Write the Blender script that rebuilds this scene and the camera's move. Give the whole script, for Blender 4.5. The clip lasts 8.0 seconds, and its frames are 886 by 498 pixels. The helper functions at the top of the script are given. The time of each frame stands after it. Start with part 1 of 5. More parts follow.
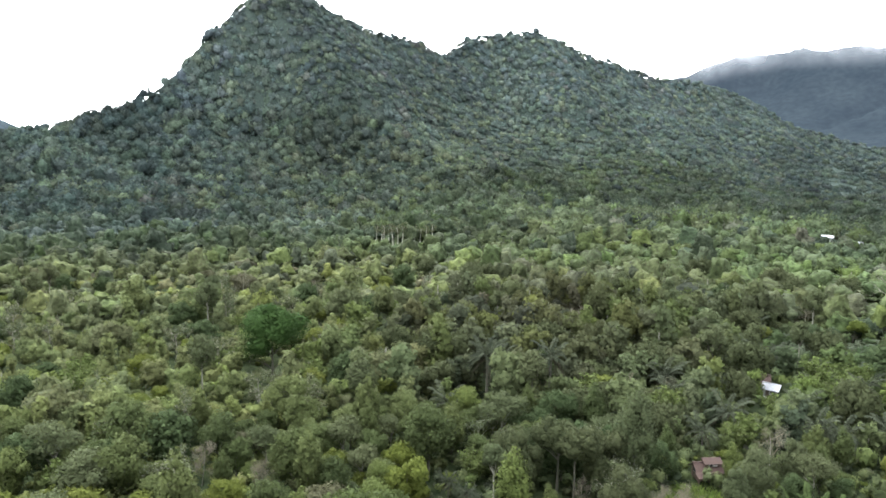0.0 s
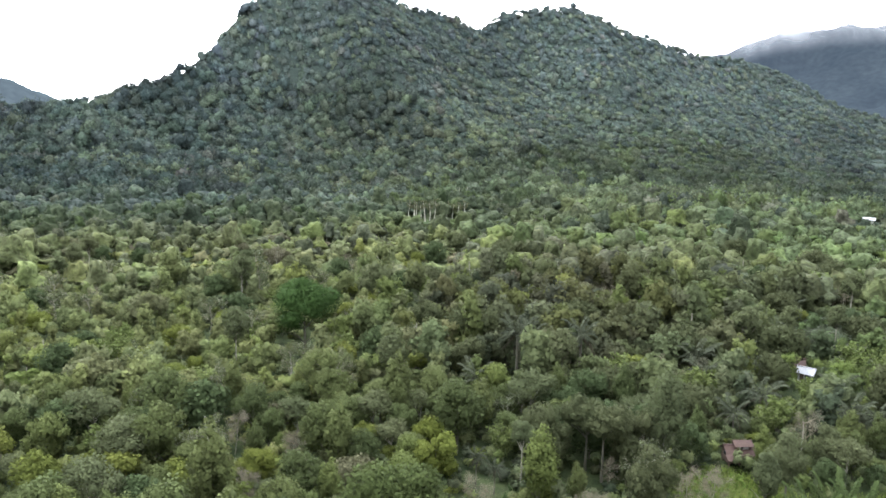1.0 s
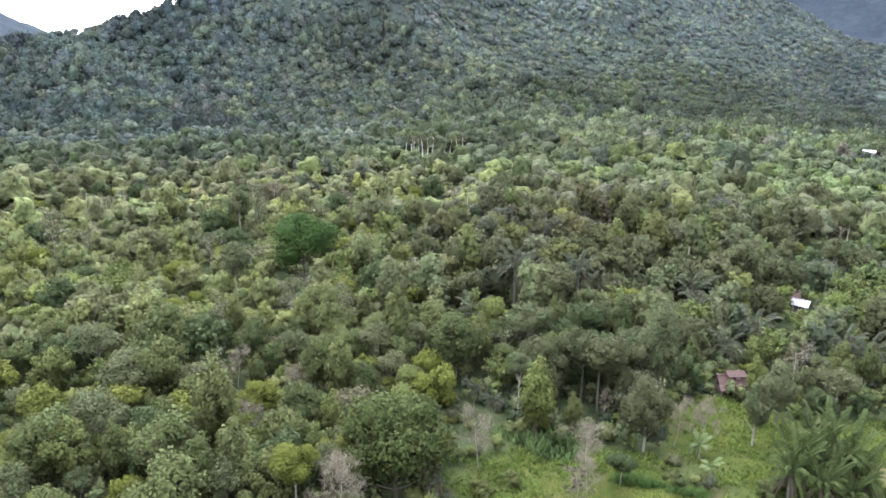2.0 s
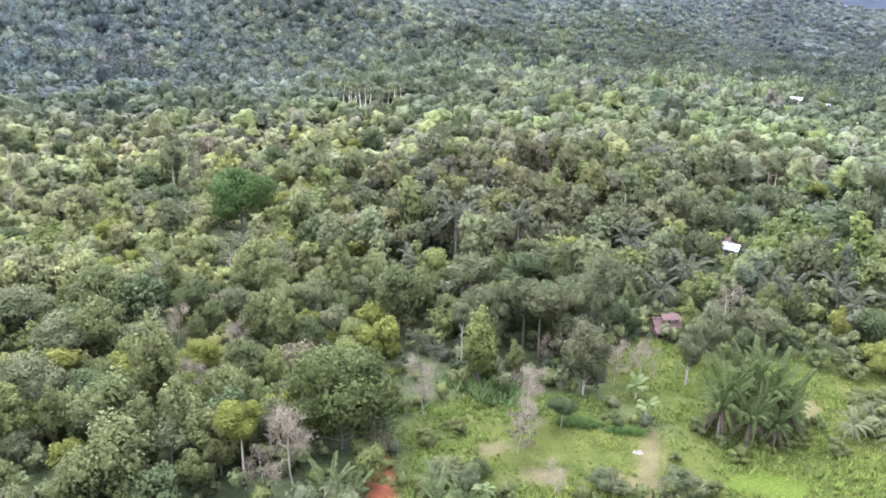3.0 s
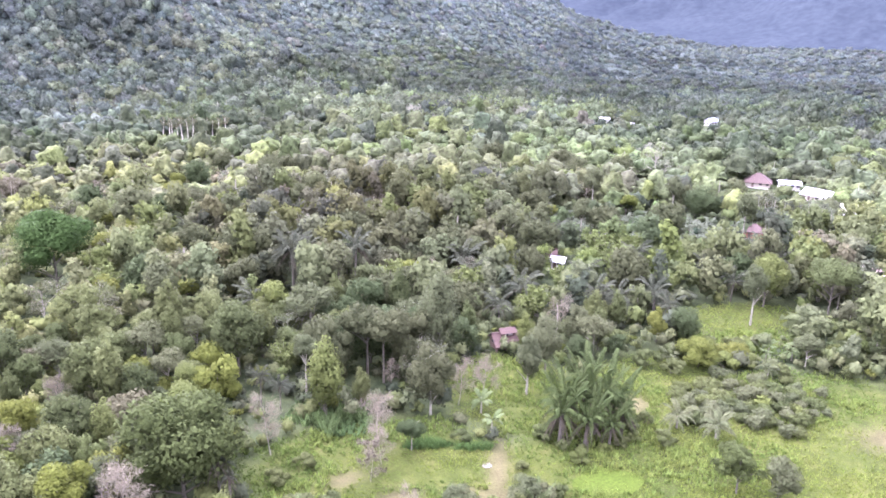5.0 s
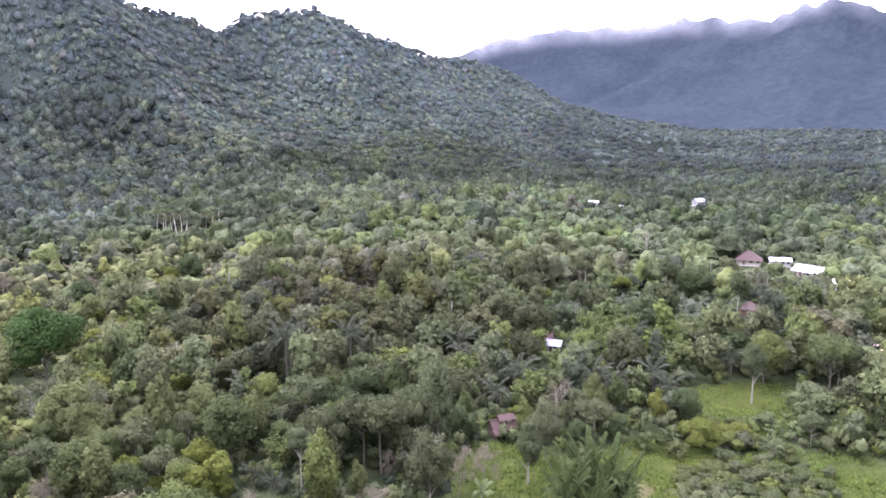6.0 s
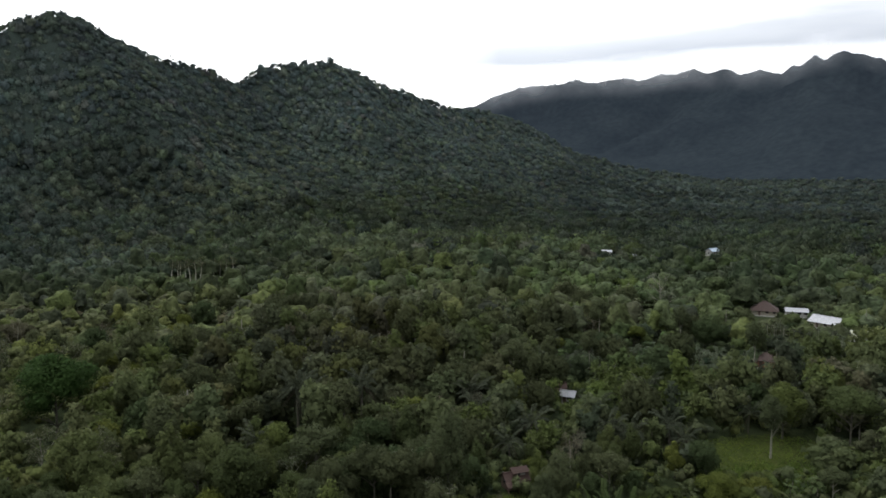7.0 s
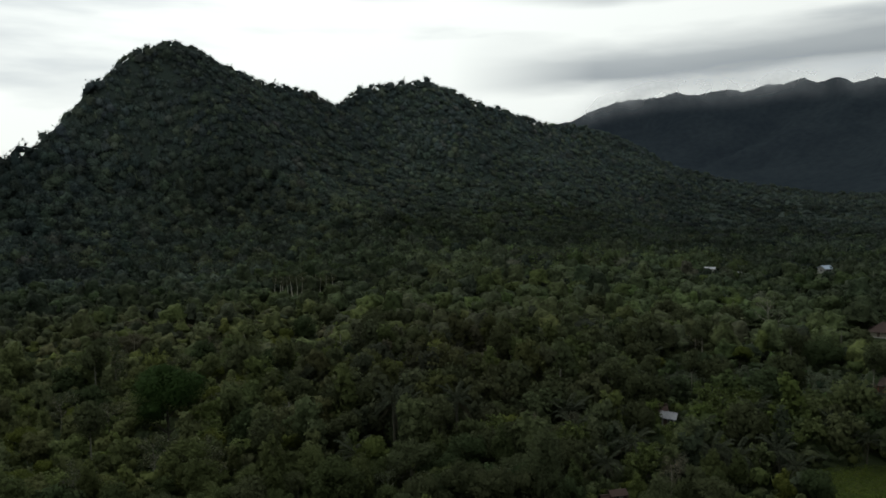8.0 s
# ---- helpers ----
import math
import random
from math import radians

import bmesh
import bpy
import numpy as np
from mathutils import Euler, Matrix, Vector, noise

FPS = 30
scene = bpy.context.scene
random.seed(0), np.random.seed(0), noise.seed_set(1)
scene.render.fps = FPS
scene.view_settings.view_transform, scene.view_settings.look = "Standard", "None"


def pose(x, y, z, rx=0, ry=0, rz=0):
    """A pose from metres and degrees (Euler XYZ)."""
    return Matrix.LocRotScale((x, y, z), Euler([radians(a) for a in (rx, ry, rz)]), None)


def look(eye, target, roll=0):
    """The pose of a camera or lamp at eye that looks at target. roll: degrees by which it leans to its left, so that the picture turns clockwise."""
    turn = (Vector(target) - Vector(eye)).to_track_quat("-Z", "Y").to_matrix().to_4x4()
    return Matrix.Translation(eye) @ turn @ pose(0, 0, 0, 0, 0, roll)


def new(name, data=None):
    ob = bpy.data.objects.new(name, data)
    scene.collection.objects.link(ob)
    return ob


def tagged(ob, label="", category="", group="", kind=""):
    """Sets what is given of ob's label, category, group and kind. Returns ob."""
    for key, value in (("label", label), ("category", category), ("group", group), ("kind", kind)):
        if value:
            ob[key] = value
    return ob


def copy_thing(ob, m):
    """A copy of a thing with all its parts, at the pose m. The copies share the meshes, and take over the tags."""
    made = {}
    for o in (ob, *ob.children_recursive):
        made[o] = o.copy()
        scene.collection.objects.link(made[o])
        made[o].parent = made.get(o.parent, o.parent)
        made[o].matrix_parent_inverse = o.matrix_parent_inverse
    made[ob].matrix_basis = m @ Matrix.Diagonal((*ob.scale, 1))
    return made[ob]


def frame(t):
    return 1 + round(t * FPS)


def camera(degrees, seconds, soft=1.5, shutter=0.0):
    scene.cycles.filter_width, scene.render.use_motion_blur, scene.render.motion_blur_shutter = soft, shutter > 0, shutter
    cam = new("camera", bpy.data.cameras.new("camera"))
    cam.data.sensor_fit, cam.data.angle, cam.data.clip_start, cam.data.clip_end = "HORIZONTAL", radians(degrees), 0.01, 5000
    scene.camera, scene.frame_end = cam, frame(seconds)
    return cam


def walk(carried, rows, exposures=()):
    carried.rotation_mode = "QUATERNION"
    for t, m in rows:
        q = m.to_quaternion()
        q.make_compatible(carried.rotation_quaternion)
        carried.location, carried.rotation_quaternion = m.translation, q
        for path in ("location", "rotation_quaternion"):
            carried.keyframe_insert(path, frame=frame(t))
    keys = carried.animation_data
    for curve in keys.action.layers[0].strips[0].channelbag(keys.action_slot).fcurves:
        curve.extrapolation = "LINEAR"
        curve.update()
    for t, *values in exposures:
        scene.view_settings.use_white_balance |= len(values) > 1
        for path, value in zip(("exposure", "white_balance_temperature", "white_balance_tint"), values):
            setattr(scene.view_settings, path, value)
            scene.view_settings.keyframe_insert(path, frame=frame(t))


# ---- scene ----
# A drone hovers 60 m over farmland at the foot of jungle hills and turns on the spot. +y is the way it first looks.
EYE = (0.0, 0.0, 60.0)
cam = camera(60.5, 8.0, soft=1.65)
TURNS = [  # seconds, yaw, pitch, roll
    (0.0, 0.00, -8.00, 1.00),
    (0.5, 1.78, -7.42, 1.47),
    (1.0, 2.39, -9.81, 1.51),
    (1.5, 2.27, -12.44, 1.71),
    (1.7, 2.33, -13.26, 1.43),
    (2.8, -0.78, -18.07, 1.50),
    (3.0, -2.59, -18.25, 1.41),
    (3.5, -7.16, -18.58, 1.84),
    (4.0, -10.14, -17.46, 1.64),
    (4.5, -12.64, -16.81, 1.53),
    (4.7, -14.22, -16.67, 1.82),
    (5.8, -16.04, -10.92, -0.05),
    (6.0, -15.70, -9.47, -0.28),
    (6.5, -15.80, -7.49, -0.46),
    (7.0, -14.74, -5.80, -0.15),
    (7.5, -10.34, -4.81, -0.83),
    (8.0, -7.54, -4.49, -0.76),
]
EXPOSURES = [(0.0, 1.75, 6300, 8), (1.5, 1.9, 6150, 15), (3.0, 2.66, 5900, 30), (3.5, 2.82, 5850, 36), (4.0, 3.3, 5750, 46), (4.5, 3.15, 5750, 46), (6.0, 2.14, 5900, 38), (6.5, 1.1, 6080, 22), (7.0, -0.18, 6450, 9), (7.5, -0.93, 6450, 3), (8.0, -1.28, 6550, 2)]
walk(cam, [(t, pose(*EYE, 90 + pitch, 0, yaw) @ pose(0, 0, 0, 0, 0, roll)) for t, yaw, pitch, roll in TURNS], EXPOSURES)

# ---- light: high thin overcast ----
SUN_UP, SUN_AZ = 60.0, -18.0  # degrees above the horizon; degrees to the right of +y
world = bpy.data.worlds.new("overcast_sky")
scene.world = world
world.use_nodes = True
wn, wl = world.node_tree.nodes, world.node_tree.links
wn.clear()
sky = wn.new("ShaderNodeTexSky")
sky.sky_type, sky.sun_disc = "NISHITA", False
sky.sun_elevation, sky.sun_rotation = radians(SUN_UP), radians(SUN_AZ)
where = wn.new("ShaderNodeTexCoord")
squash = wn.new("ShaderNodeMapping")
squash.inputs["Scale"].default_value, squash.inputs["Location"].default_value = (1.0, 1.0, 6.0), (0.4, 0.0, 0.3)
cloud = wn.new("ShaderNodeTexNoise")
cloud.inputs["Scale"].default_value, cloud.inputs["Detail"].default_value = 2.6, 6.0
cloud_tone = wn.new("ShaderNodeValToRGB")
cloud_tone.color_ramp.elements[0].position, cloud_tone.color_ramp.elements[0].color = 0.3, (0.62, 0.64, 0.69, 1)
cloud_tone.color_ramp.elements[1].position, cloud_tone.color_ramp.elements[1].color = 0.5, (1.0, 1.0, 1.01, 1)
# a flat bank of grey cloud lies along the far range
axes = wn.new("ShaderNodeSeparateXYZ")
bank_up, bank_side = wn.new("ShaderNodeValToRGB"), wn.new("ShaderNodeValToRGB")
drift = wn.new("ShaderNodeMath")
drift.operation, drift.inputs[1].default_value = "MULTIPLY_ADD", 0.09
for r, stops in ((bank_up, ((0.165, 0.0), (0.19, 1.0), (0.215, 0.85), (0.25, 0.0), (0.275, 0.0), (0.3, 0.9), (0.4, 0.6))), (bank_side, ((0.0, 0.0), (0.14, 0.0), (0.32, 1.0)))):
    while len(r.color_ramp.elements) < len(stops):
        r.color_ramp.elements.new(0.5)
    for el, (at, v) in zip(r.color_ramp.elements, stops):
        el.position, el.color = at, (v, v, v, 1)
bank = wn.new("ShaderNodeMixRGB")
bank.blend_type, bank.inputs["Fac"].default_value = "MULTIPLY", 1.0
banked = wn.new("ShaderNodeMixRGB")
banked.inputs["Color2"].default_value = (0.38, 0.40, 0.44, 1)
# the cloud glows round the hidden sun
toward = wn.new("ShaderNodeVectorMath")
toward.operation = "DOT_PRODUCT"
toward.inputs[1].default_value = (math.sin(radians(SUN_AZ)) * math.cos(radians(SUN_UP)), math.cos(radians(SUN_AZ)) * math.cos(radians(SUN_UP)), math.sin(radians(SUN_UP)))
glow = wn.new("ShaderNodeMapRange")
for sock, v in (("From Min", -0.2), ("From Max", 0.9), ("To Min", 0.95), ("To Max", 3.35)):
    glow.inputs[sock].default_value = v
lit = wn.new("ShaderNodeVectorMath")
lit.operation = "SCALE"
sky_low = wn.new("ShaderNodeMixRGB")
sky_low.blend_type, sky_low.inputs["Fac"].default_value = "MULTIPLY", 1.0
sky_low.inputs["Color2"].default_value = (0.1, 0.1, 0.1, 1)
cover = wn.new("ShaderNodeMixRGB")
cover.inputs["Fac"].default_value = 0.9
back, out = wn.new("ShaderNodeBackground"), wn.new("ShaderNodeOutputWorld")
back.inputs["Strength"].default_value = 1.0
wl.new(where.outputs["Generated"], squash.inputs["Vector"])
wl.new(squash.outputs["Vector"], cloud.inputs["Vector"])
wl.new(cloud.outputs["Fac"], cloud_tone.inputs["Fac"])
wl.new(where.outputs["Generated"], axes.inputs["Vector"])
wl.new(cloud.outputs["Fac"], drift.inputs[0])
wl.new(axes.outputs["Z"], drift.inputs[2])
wl.new(drift.outputs["Value"], bank_up.inputs["Fac"])
wl.new(axes.outputs["X"], bank_side.inputs["Fac"])
wl.new(bank_up.outputs["Color"], bank.inputs["Color1"])
wl.new(bank_side.outputs["Color"], bank.inputs["Color2"])
wl.new(bank.outputs["Color"], banked.inputs["Fac"])
wl.new(cloud_tone.outputs["Color"], banked.inputs["Color1"])
wl.new(where.outputs["Generated"], toward.inputs[0])
wl.new(toward.outputs["Value"], glow.inputs["Value"])
wl.new(banked.outputs["Color"], lit.inputs[0])
wl.new(glow.outputs["Result"], lit.inputs["Scale"])
wl.new(sky.outputs["Color"], sky_low.inputs["Color1"])
wl.new(sky_low.outputs["Color"], cover.inputs["Color1"])
wl.new(lit.outputs["Vector"], cover.inputs["Color2"])
wl.new(cover.outputs["Color"], back.inputs["Color"])
wl.new(back.outputs["Background"], out.inputs["Surface"])
sun = new("sun", bpy.data.lights.new("sun", "SUN"))
sun.data.energy, sun.data.angle, sun.data.color = 1.1, radians(24), (1.0, 0.97, 0.9)
sun_from = Vector((math.sin(radians(SUN_AZ)) * math.cos(radians(SUN_UP)), math.cos(radians(SUN_AZ)) * math.cos(radians(SUN_UP)), math.sin(radians(SUN_UP))))
sun.matrix_world = look(sun_from * 100, (0, 0, 0))


# ---- materials ----
def material(name, rough=0.8):
    m = bpy.data.materials.new(name)
    m.use_nodes = True
    b = m.node_tree.nodes["Principled BSDF"]
    b.inputs["Roughness"].default_value = rough
    b.inputs["Specular IOR Level"].default_value = 0.25
    return m, m.node_tree.nodes, m.node_tree.links, b


def ramp(nodes, links, fac, stops):
    r = nodes.new("ShaderNodeValToRGB")
    e = r.color_ramp.elements
    while len(e) < len(stops):
        e.new(0.5)
    for el, (at, col) in zip(e, stops):
        el.position, el.color = at, (*col, 1)
    links.new(fac, r.inputs["Fac"])
    return r.outputs["Color"]


def noise_of(nodes, links, scale, detail=4.0, coord="Object"):
    c = nodes.new("ShaderNodeTexCoord")
    n = nodes.new("ShaderNodeTexNoise")
    n.inputs["Scale"].default_value, n.inputs["Detail"].default_value = scale, detail
    links.new(c.outputs[coord], n.inputs["Vector"])
    return n.outputs["Fac"]


def mixed(nodes, links, kind, fac, a, b):
    n = nodes.new("ShaderNodeMixRGB")
    n.blend_type = kind
    for sock, v in (("Fac", fac), ("Color1", a), ("Color2", b)):
        if isinstance(v, (int, float)):
            n.inputs[sock].default_value = v
        elif isinstance(v, tuple):
            n.inputs[sock].default_value = (*v, 1)
        else:
            links.new(v, n.inputs[sock])
    return n.outputs["Color"]


def mottled(name, a, b, scale=2.0, rough=0.8, bump=0.3, metal=0.0):
    """Two tones in noise at two scales, with relief."""
    m, n, l, bs = material(name, rough)
    big, fine = noise_of(n, l, scale), noise_of(n, l, scale * 9, 6)
    col = mixed(n, l, "MIX", big, a, b)
    dark = ramp(n, l, fine, [(0.3, (0.6, 0.6, 0.6)), (0.7, (1.25, 1.25, 1.25))])
    l.new(mixed(n, l, "MULTIPLY", 1.0, col, dark), bs.inputs["Base Color"])
    bs.inputs["Metallic"].default_value = metal
    bm_ = n.new("ShaderNodeBump")
    bm_.inputs["Strength"].default_value = bump
    l.new(fine, bm_.inputs["Height"])
    l.new(bm_.outputs["Normal"], bs.inputs["Normal"])
    return m


def leafy(name, stops=None, rough=0.75, sheer=0.24, fine=2.2, single=0.6, relief=0.2, speck=0.28):
    """Foliage: a tone for each tree, another for each leaf clump, small leaves within it, some light let through."""
    m, n, l, bs = material(name, rough)
    bs.inputs["Specular IOR Level"].default_value = 0.04
    if stops:
        info = n.new("ShaderNodeObjectInfo")
        tone = ramp(n, l, info.outputs["Random"], [(at, (r * 1.17, g * 1.03, b * 1.2)) for at, (r, g, b) in stops])
    else:
        a = n.new("ShaderNodeAttribute")
        a.attribute_name = "tint"
        tone = a.outputs["Color"]
    geo = n.new("ShaderNodeNewGeometry")
    vary = ramp(n, l, geo.outputs["Random Per Island"], [(0.0, (0.84, 0.85, 0.84)), (0.6, (1.0, 1.0, 1.0)), (1.0, (1.14, 1.13, 1.1))])
    leaves = noise_of(n, l, fine, 3.0)
    specks = ramp(n, l, leaves, [(0.32, (1 - speck,) * 3), (0.5, (1.0, 1.0, 1.0)), (0.68, (1 + 0.65 * speck, 1 + 0.62 * speck, 1 + 0.5 * speck))])
    col = mixed(n, l, "MULTIPLY", 1.0, mixed(n, l, "MULTIPLY", 1.0, tone, vary), specks)
    l.new(col, bs.inputs["Base Color"])
    bp = n.new("ShaderNodeBump")
    bp.inputs["Strength"].default_value, bp.inputs["Distance"].default_value = 0.35 if relief < 0.5 else 1.0, relief
    # leaf clumps catch the light as their crown does, and a little as single leaves
    puff = n.new("ShaderNodeAttribute")
    puff.attribute_name = "puff"
    turned = n.new("ShaderNodeVectorTransform")
    turned.vector_type, turned.convert_from, turned.convert_to = "VECTOR", "OBJECT", "WORLD"
    l.new(puff.outputs["Vector"], turned.inputs["Vector"])
    own = n.new("ShaderNodeVectorMath")
    own.operation, own.inputs["Scale"].default_value = "SCALE", single
    l.new(geo.outputs["Normal"], own.inputs[0])
    both = n.new("ShaderNodeVectorMath")
    l.new(turned.outputs["Vector"], both.inputs[0])
    l.new(own.outputs["Vector"], both.inputs[1])
    even = n.new("ShaderNodeVectorMath")
    even.operation = "NORMALIZE"
    l.new(both.outputs["Vector"], even.inputs[0])
    l.new(even.outputs["Vector"], bp.inputs["Normal"])
    l.new(leaves, bp.inputs["Height"])
    l.new(bp.outputs["Normal"], bs.inputs["Normal"])
    tr = n.new("ShaderNodeBsdfTranslucent")
    l.new(col, tr.inputs["Color"])
    mx = n.new("ShaderNodeMixShader")
    mx.inputs["Fac"].default_value = sheer
    l.new(bs.outputs["BSDF"], mx.inputs[1])
    l.new(tr.outputs["BSDF"], mx.inputs[2])
    l.new(mx.outputs["Shader"], n["Material Output"].inputs["Surface"])
    return m


LEAF_FOREST = leafy("forest_foliage", fine=1.5, single=0.36, sheer=0.4, speck=0.22)
LEAF_CANOPY = leafy("canopy_foliage", fine=0.5, single=0.5, sheer=0.25, relief=1.6, speck=0.5)
LEAF_HILL = leafy("hill_foliage", fine=0.6, single=0.4, sheer=0.38, relief=0.3, speck=0.4)
LEAF_MANGO = leafy("mango_foliage", [(0.0, (0.021, 0.047, 0.011)), (1.0, (0.024, 0.051, 0.012))])
LEAF_MIXED = leafy("mixed_foliage", [(0.0, (0.031, 0.047, 0.016)), (0.25, (0.044, 0.063, 0.020)), (0.5, (0.055, 0.075, 0.024)), (0.7, (0.044, 0.066, 0.022)), (0.85, (0.060, 0.086, 0.021)), (1.0, (0.060, 0.082, 0.030))])
LEAF_DARK = leafy("dark_foliage", [(0, (0.0260, 0.0440, 0.0160)), (1, (0.0350, 0.0560, 0.0205))])
LEAF_BRIGHT = leafy("bright_foliage", [(0, (0.0560, 0.0810, 0.0160)), (1, (0.0700, 0.0920, 0.0190))])
LEAF_GOLD = leafy("gold_foliage", [(0.0, (0.044, 0.064, 0.0150)), (1.0, (0.054, 0.074, 0.0180))])
LEAF_GREY = leafy("grey_green_foliage", [(0, (0.042, 0.060, 0.025)), (1, (0.058, 0.075, 0.032))])
LEAF_PALM = leafy("palm_foliage", [(0.0, (0.027, 0.037, 0.021)), (1.0, (0.038, 0.050, 0.027))], 0.6)
LEAF_SUGAR = leafy("sugar_palm_foliage", [(0.0, (0.026, 0.045, 0.013)), (1.0, (0.036, 0.058, 0.017))], 0.6)
LEAF_BLUE = leafy("blue_green_foliage", [(0, (0.0420, 0.0680, 0.0230)), (1, (0.0520, 0.0790, 0.0280))], 0.6)
LEAF_DRY = leafy("dry_frond", [(0.0, (0.031, 0.033, 0.019)), (1.0, (0.048, 0.049, 0.030))])
BARK = mottled("bark", (0.058, 0.054, 0.042), (0.092, 0.088, 0.068), 1.5, 0.9, 0.5)
BARK_PALE = mottled("pale_bark", (0.13, 0.127, 0.098), (0.2, 0.198, 0.16), 1.5, 0.85, 0.4)
BARK_WHITE = mottled("bleached_bark", (0.25, 0.245, 0.2), (0.34, 0.34, 0.29), 1.5, 0.85, 0.3)
TWIGS = mottled("dead_twigs", (0.09, 0.082, 0.055), (0.125, 0.114, 0.08), 1.2, 0.9, 0.3)


def ground_material():
    m, n, l, bs = material("ground", 0.95)
    bs.inputs["Specular IOR Level"].default_value = 0.05
    a = n.new("ShaderNodeAttribute")
    a.attribute_name = "clearing"
    big, mid, fine = noise_of(n, l, 0.045, 5), noise_of(n, l, 0.35, 6), noise_of(n, l, 3.0, 6)
    grass = ramp(n, l, mid, [(0.3, (0.0199, 0.0285, 0.0066)), (0.5, (0.0294, 0.0389, 0.0095)), (0.66, (0.0399, 0.0475, 0.0133)), (0.8, (0.0532, 0.0513, 0.0218))])
    dry = ramp(n, l, big, [(0.35, (0.8, 0.85, 0.8)), (0.7, (1.2, 1.15, 1.05))])
    grass = mixed(n, l, "MULTIPLY", 1.0, grass, dry)
    floor = ramp(n, l, mid, [(0.35, (0.018, 0.026, 0.012)), (0.7, (0.04, 0.052, 0.022))])
    slope = n.new("ShaderNodeAttribute")
    slope.attribute_name = "jungle"
    floor = mixed(n, l, "MIX", slope.outputs["Fac"], floor, ramp(n, l, fine, [(0.35, (0.02, 0.029, 0.025)), (0.7, (0.037, 0.05, 0.042))]))
    col = mixed(n, l, "MIX", a.outputs["Fac"], floor, grass)
    worn = n.new("ShaderNodeAttribute")
    worn.attribute_name = "bare"
    col = mixed(n, l, "MIX", worn.outputs["Fac"], col, ramp(n, l, mid, [(0.3, (0.05, 0.042, 0.023)), (0.7, (0.07, 0.06, 0.035))]))
    slip = n.new("ShaderNodeAttribute")
    slip.attribute_name = "clay"
    col = mixed(n, l, "MIX", slip.outputs["Fac"], col, ramp(n, l, mid, [(0.3, (0.095, 0.034, 0.017)), (0.7, (0.135, 0.052, 0.025))]))
    grain = ramp(n, l, fine, [(0.3, (0.65, 0.65, 0.65)), (0.7, (1.25, 1.25, 1.25))])
    l.new(mixed(n, l, "MULTIPLY", 1.0, col, grain), bs.inputs["Base Color"])
    bp = n.new("ShaderNodeBump")
    bp.inputs["Strength"].default_value, bp.inputs["Distance"].default_value = 0.6, 0.3
    l.new(fine, bp.inputs["Height"])
    l.new(bp.outputs["Normal"], bs.inputs["Normal"])
    return m


def far_haze_material(name, a, b, veil):
    """Far wooded slopes; the haze of kilometres of moist air is painted in, as bluish tones and an emission veil."""
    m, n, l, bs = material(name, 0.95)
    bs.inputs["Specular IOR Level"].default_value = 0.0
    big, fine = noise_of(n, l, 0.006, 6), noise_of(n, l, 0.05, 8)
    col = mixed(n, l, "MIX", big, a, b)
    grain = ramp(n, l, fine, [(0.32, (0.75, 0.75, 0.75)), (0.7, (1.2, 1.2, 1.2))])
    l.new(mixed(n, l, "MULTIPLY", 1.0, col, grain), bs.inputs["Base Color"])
    # emission stands in for the light that hazy air scatters
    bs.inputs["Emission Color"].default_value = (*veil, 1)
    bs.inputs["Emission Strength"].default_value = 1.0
    return m


# ---- the lie of the land ----
def lattice(ix, iy, seed):
    k = (ix.astype(np.int64) * 374761393 + iy.astype(np.int64) * 668265263 + seed * 1442695041) & 0xFFFFFFFF
    k = ((k ^ (k >> 13)) * 1274126177) & 0xFFFFFFFF
    return ((k ^ (k >> 16)) & 0xFFFF) / 65535.0


def value_noise(x, y, seed=0):
    ix, iy = np.floor(x), np.floor(y)
    fx, fy = x - ix, y - iy
    fx, fy = fx * fx * (3 - 2 * fx), fy * fy * (3 - 2 * fy)
    a, b = lattice(ix, iy, seed), lattice(ix + 1, iy, seed)
    c, d = lattice(ix, iy + 1, seed), lattice(ix + 1, iy + 1, seed)
    return (a * (1 - fx) + b * fx) * (1 - fy) + (c * (1 - fx) + d * fx) * fy


def fractal(x, y, size, seed=0, octaves=4):
    v, amp, tot = 0.0, 1.0, 0.0
    for o in range(octaves):
        v, tot = v + amp * value_noise(x / size, y / size, seed + o), tot + amp
        amp, size = amp * 0.5, size * 0.5
    return v / tot


def bearing(deg, away, up):
    """A crest point: degrees to the right of +y, metres away, degrees above the eye's level."""
    return (away * math.sin(radians(deg)), away * math.cos(radians(deg)), EYE[2] + away * math.tan(radians(up)))


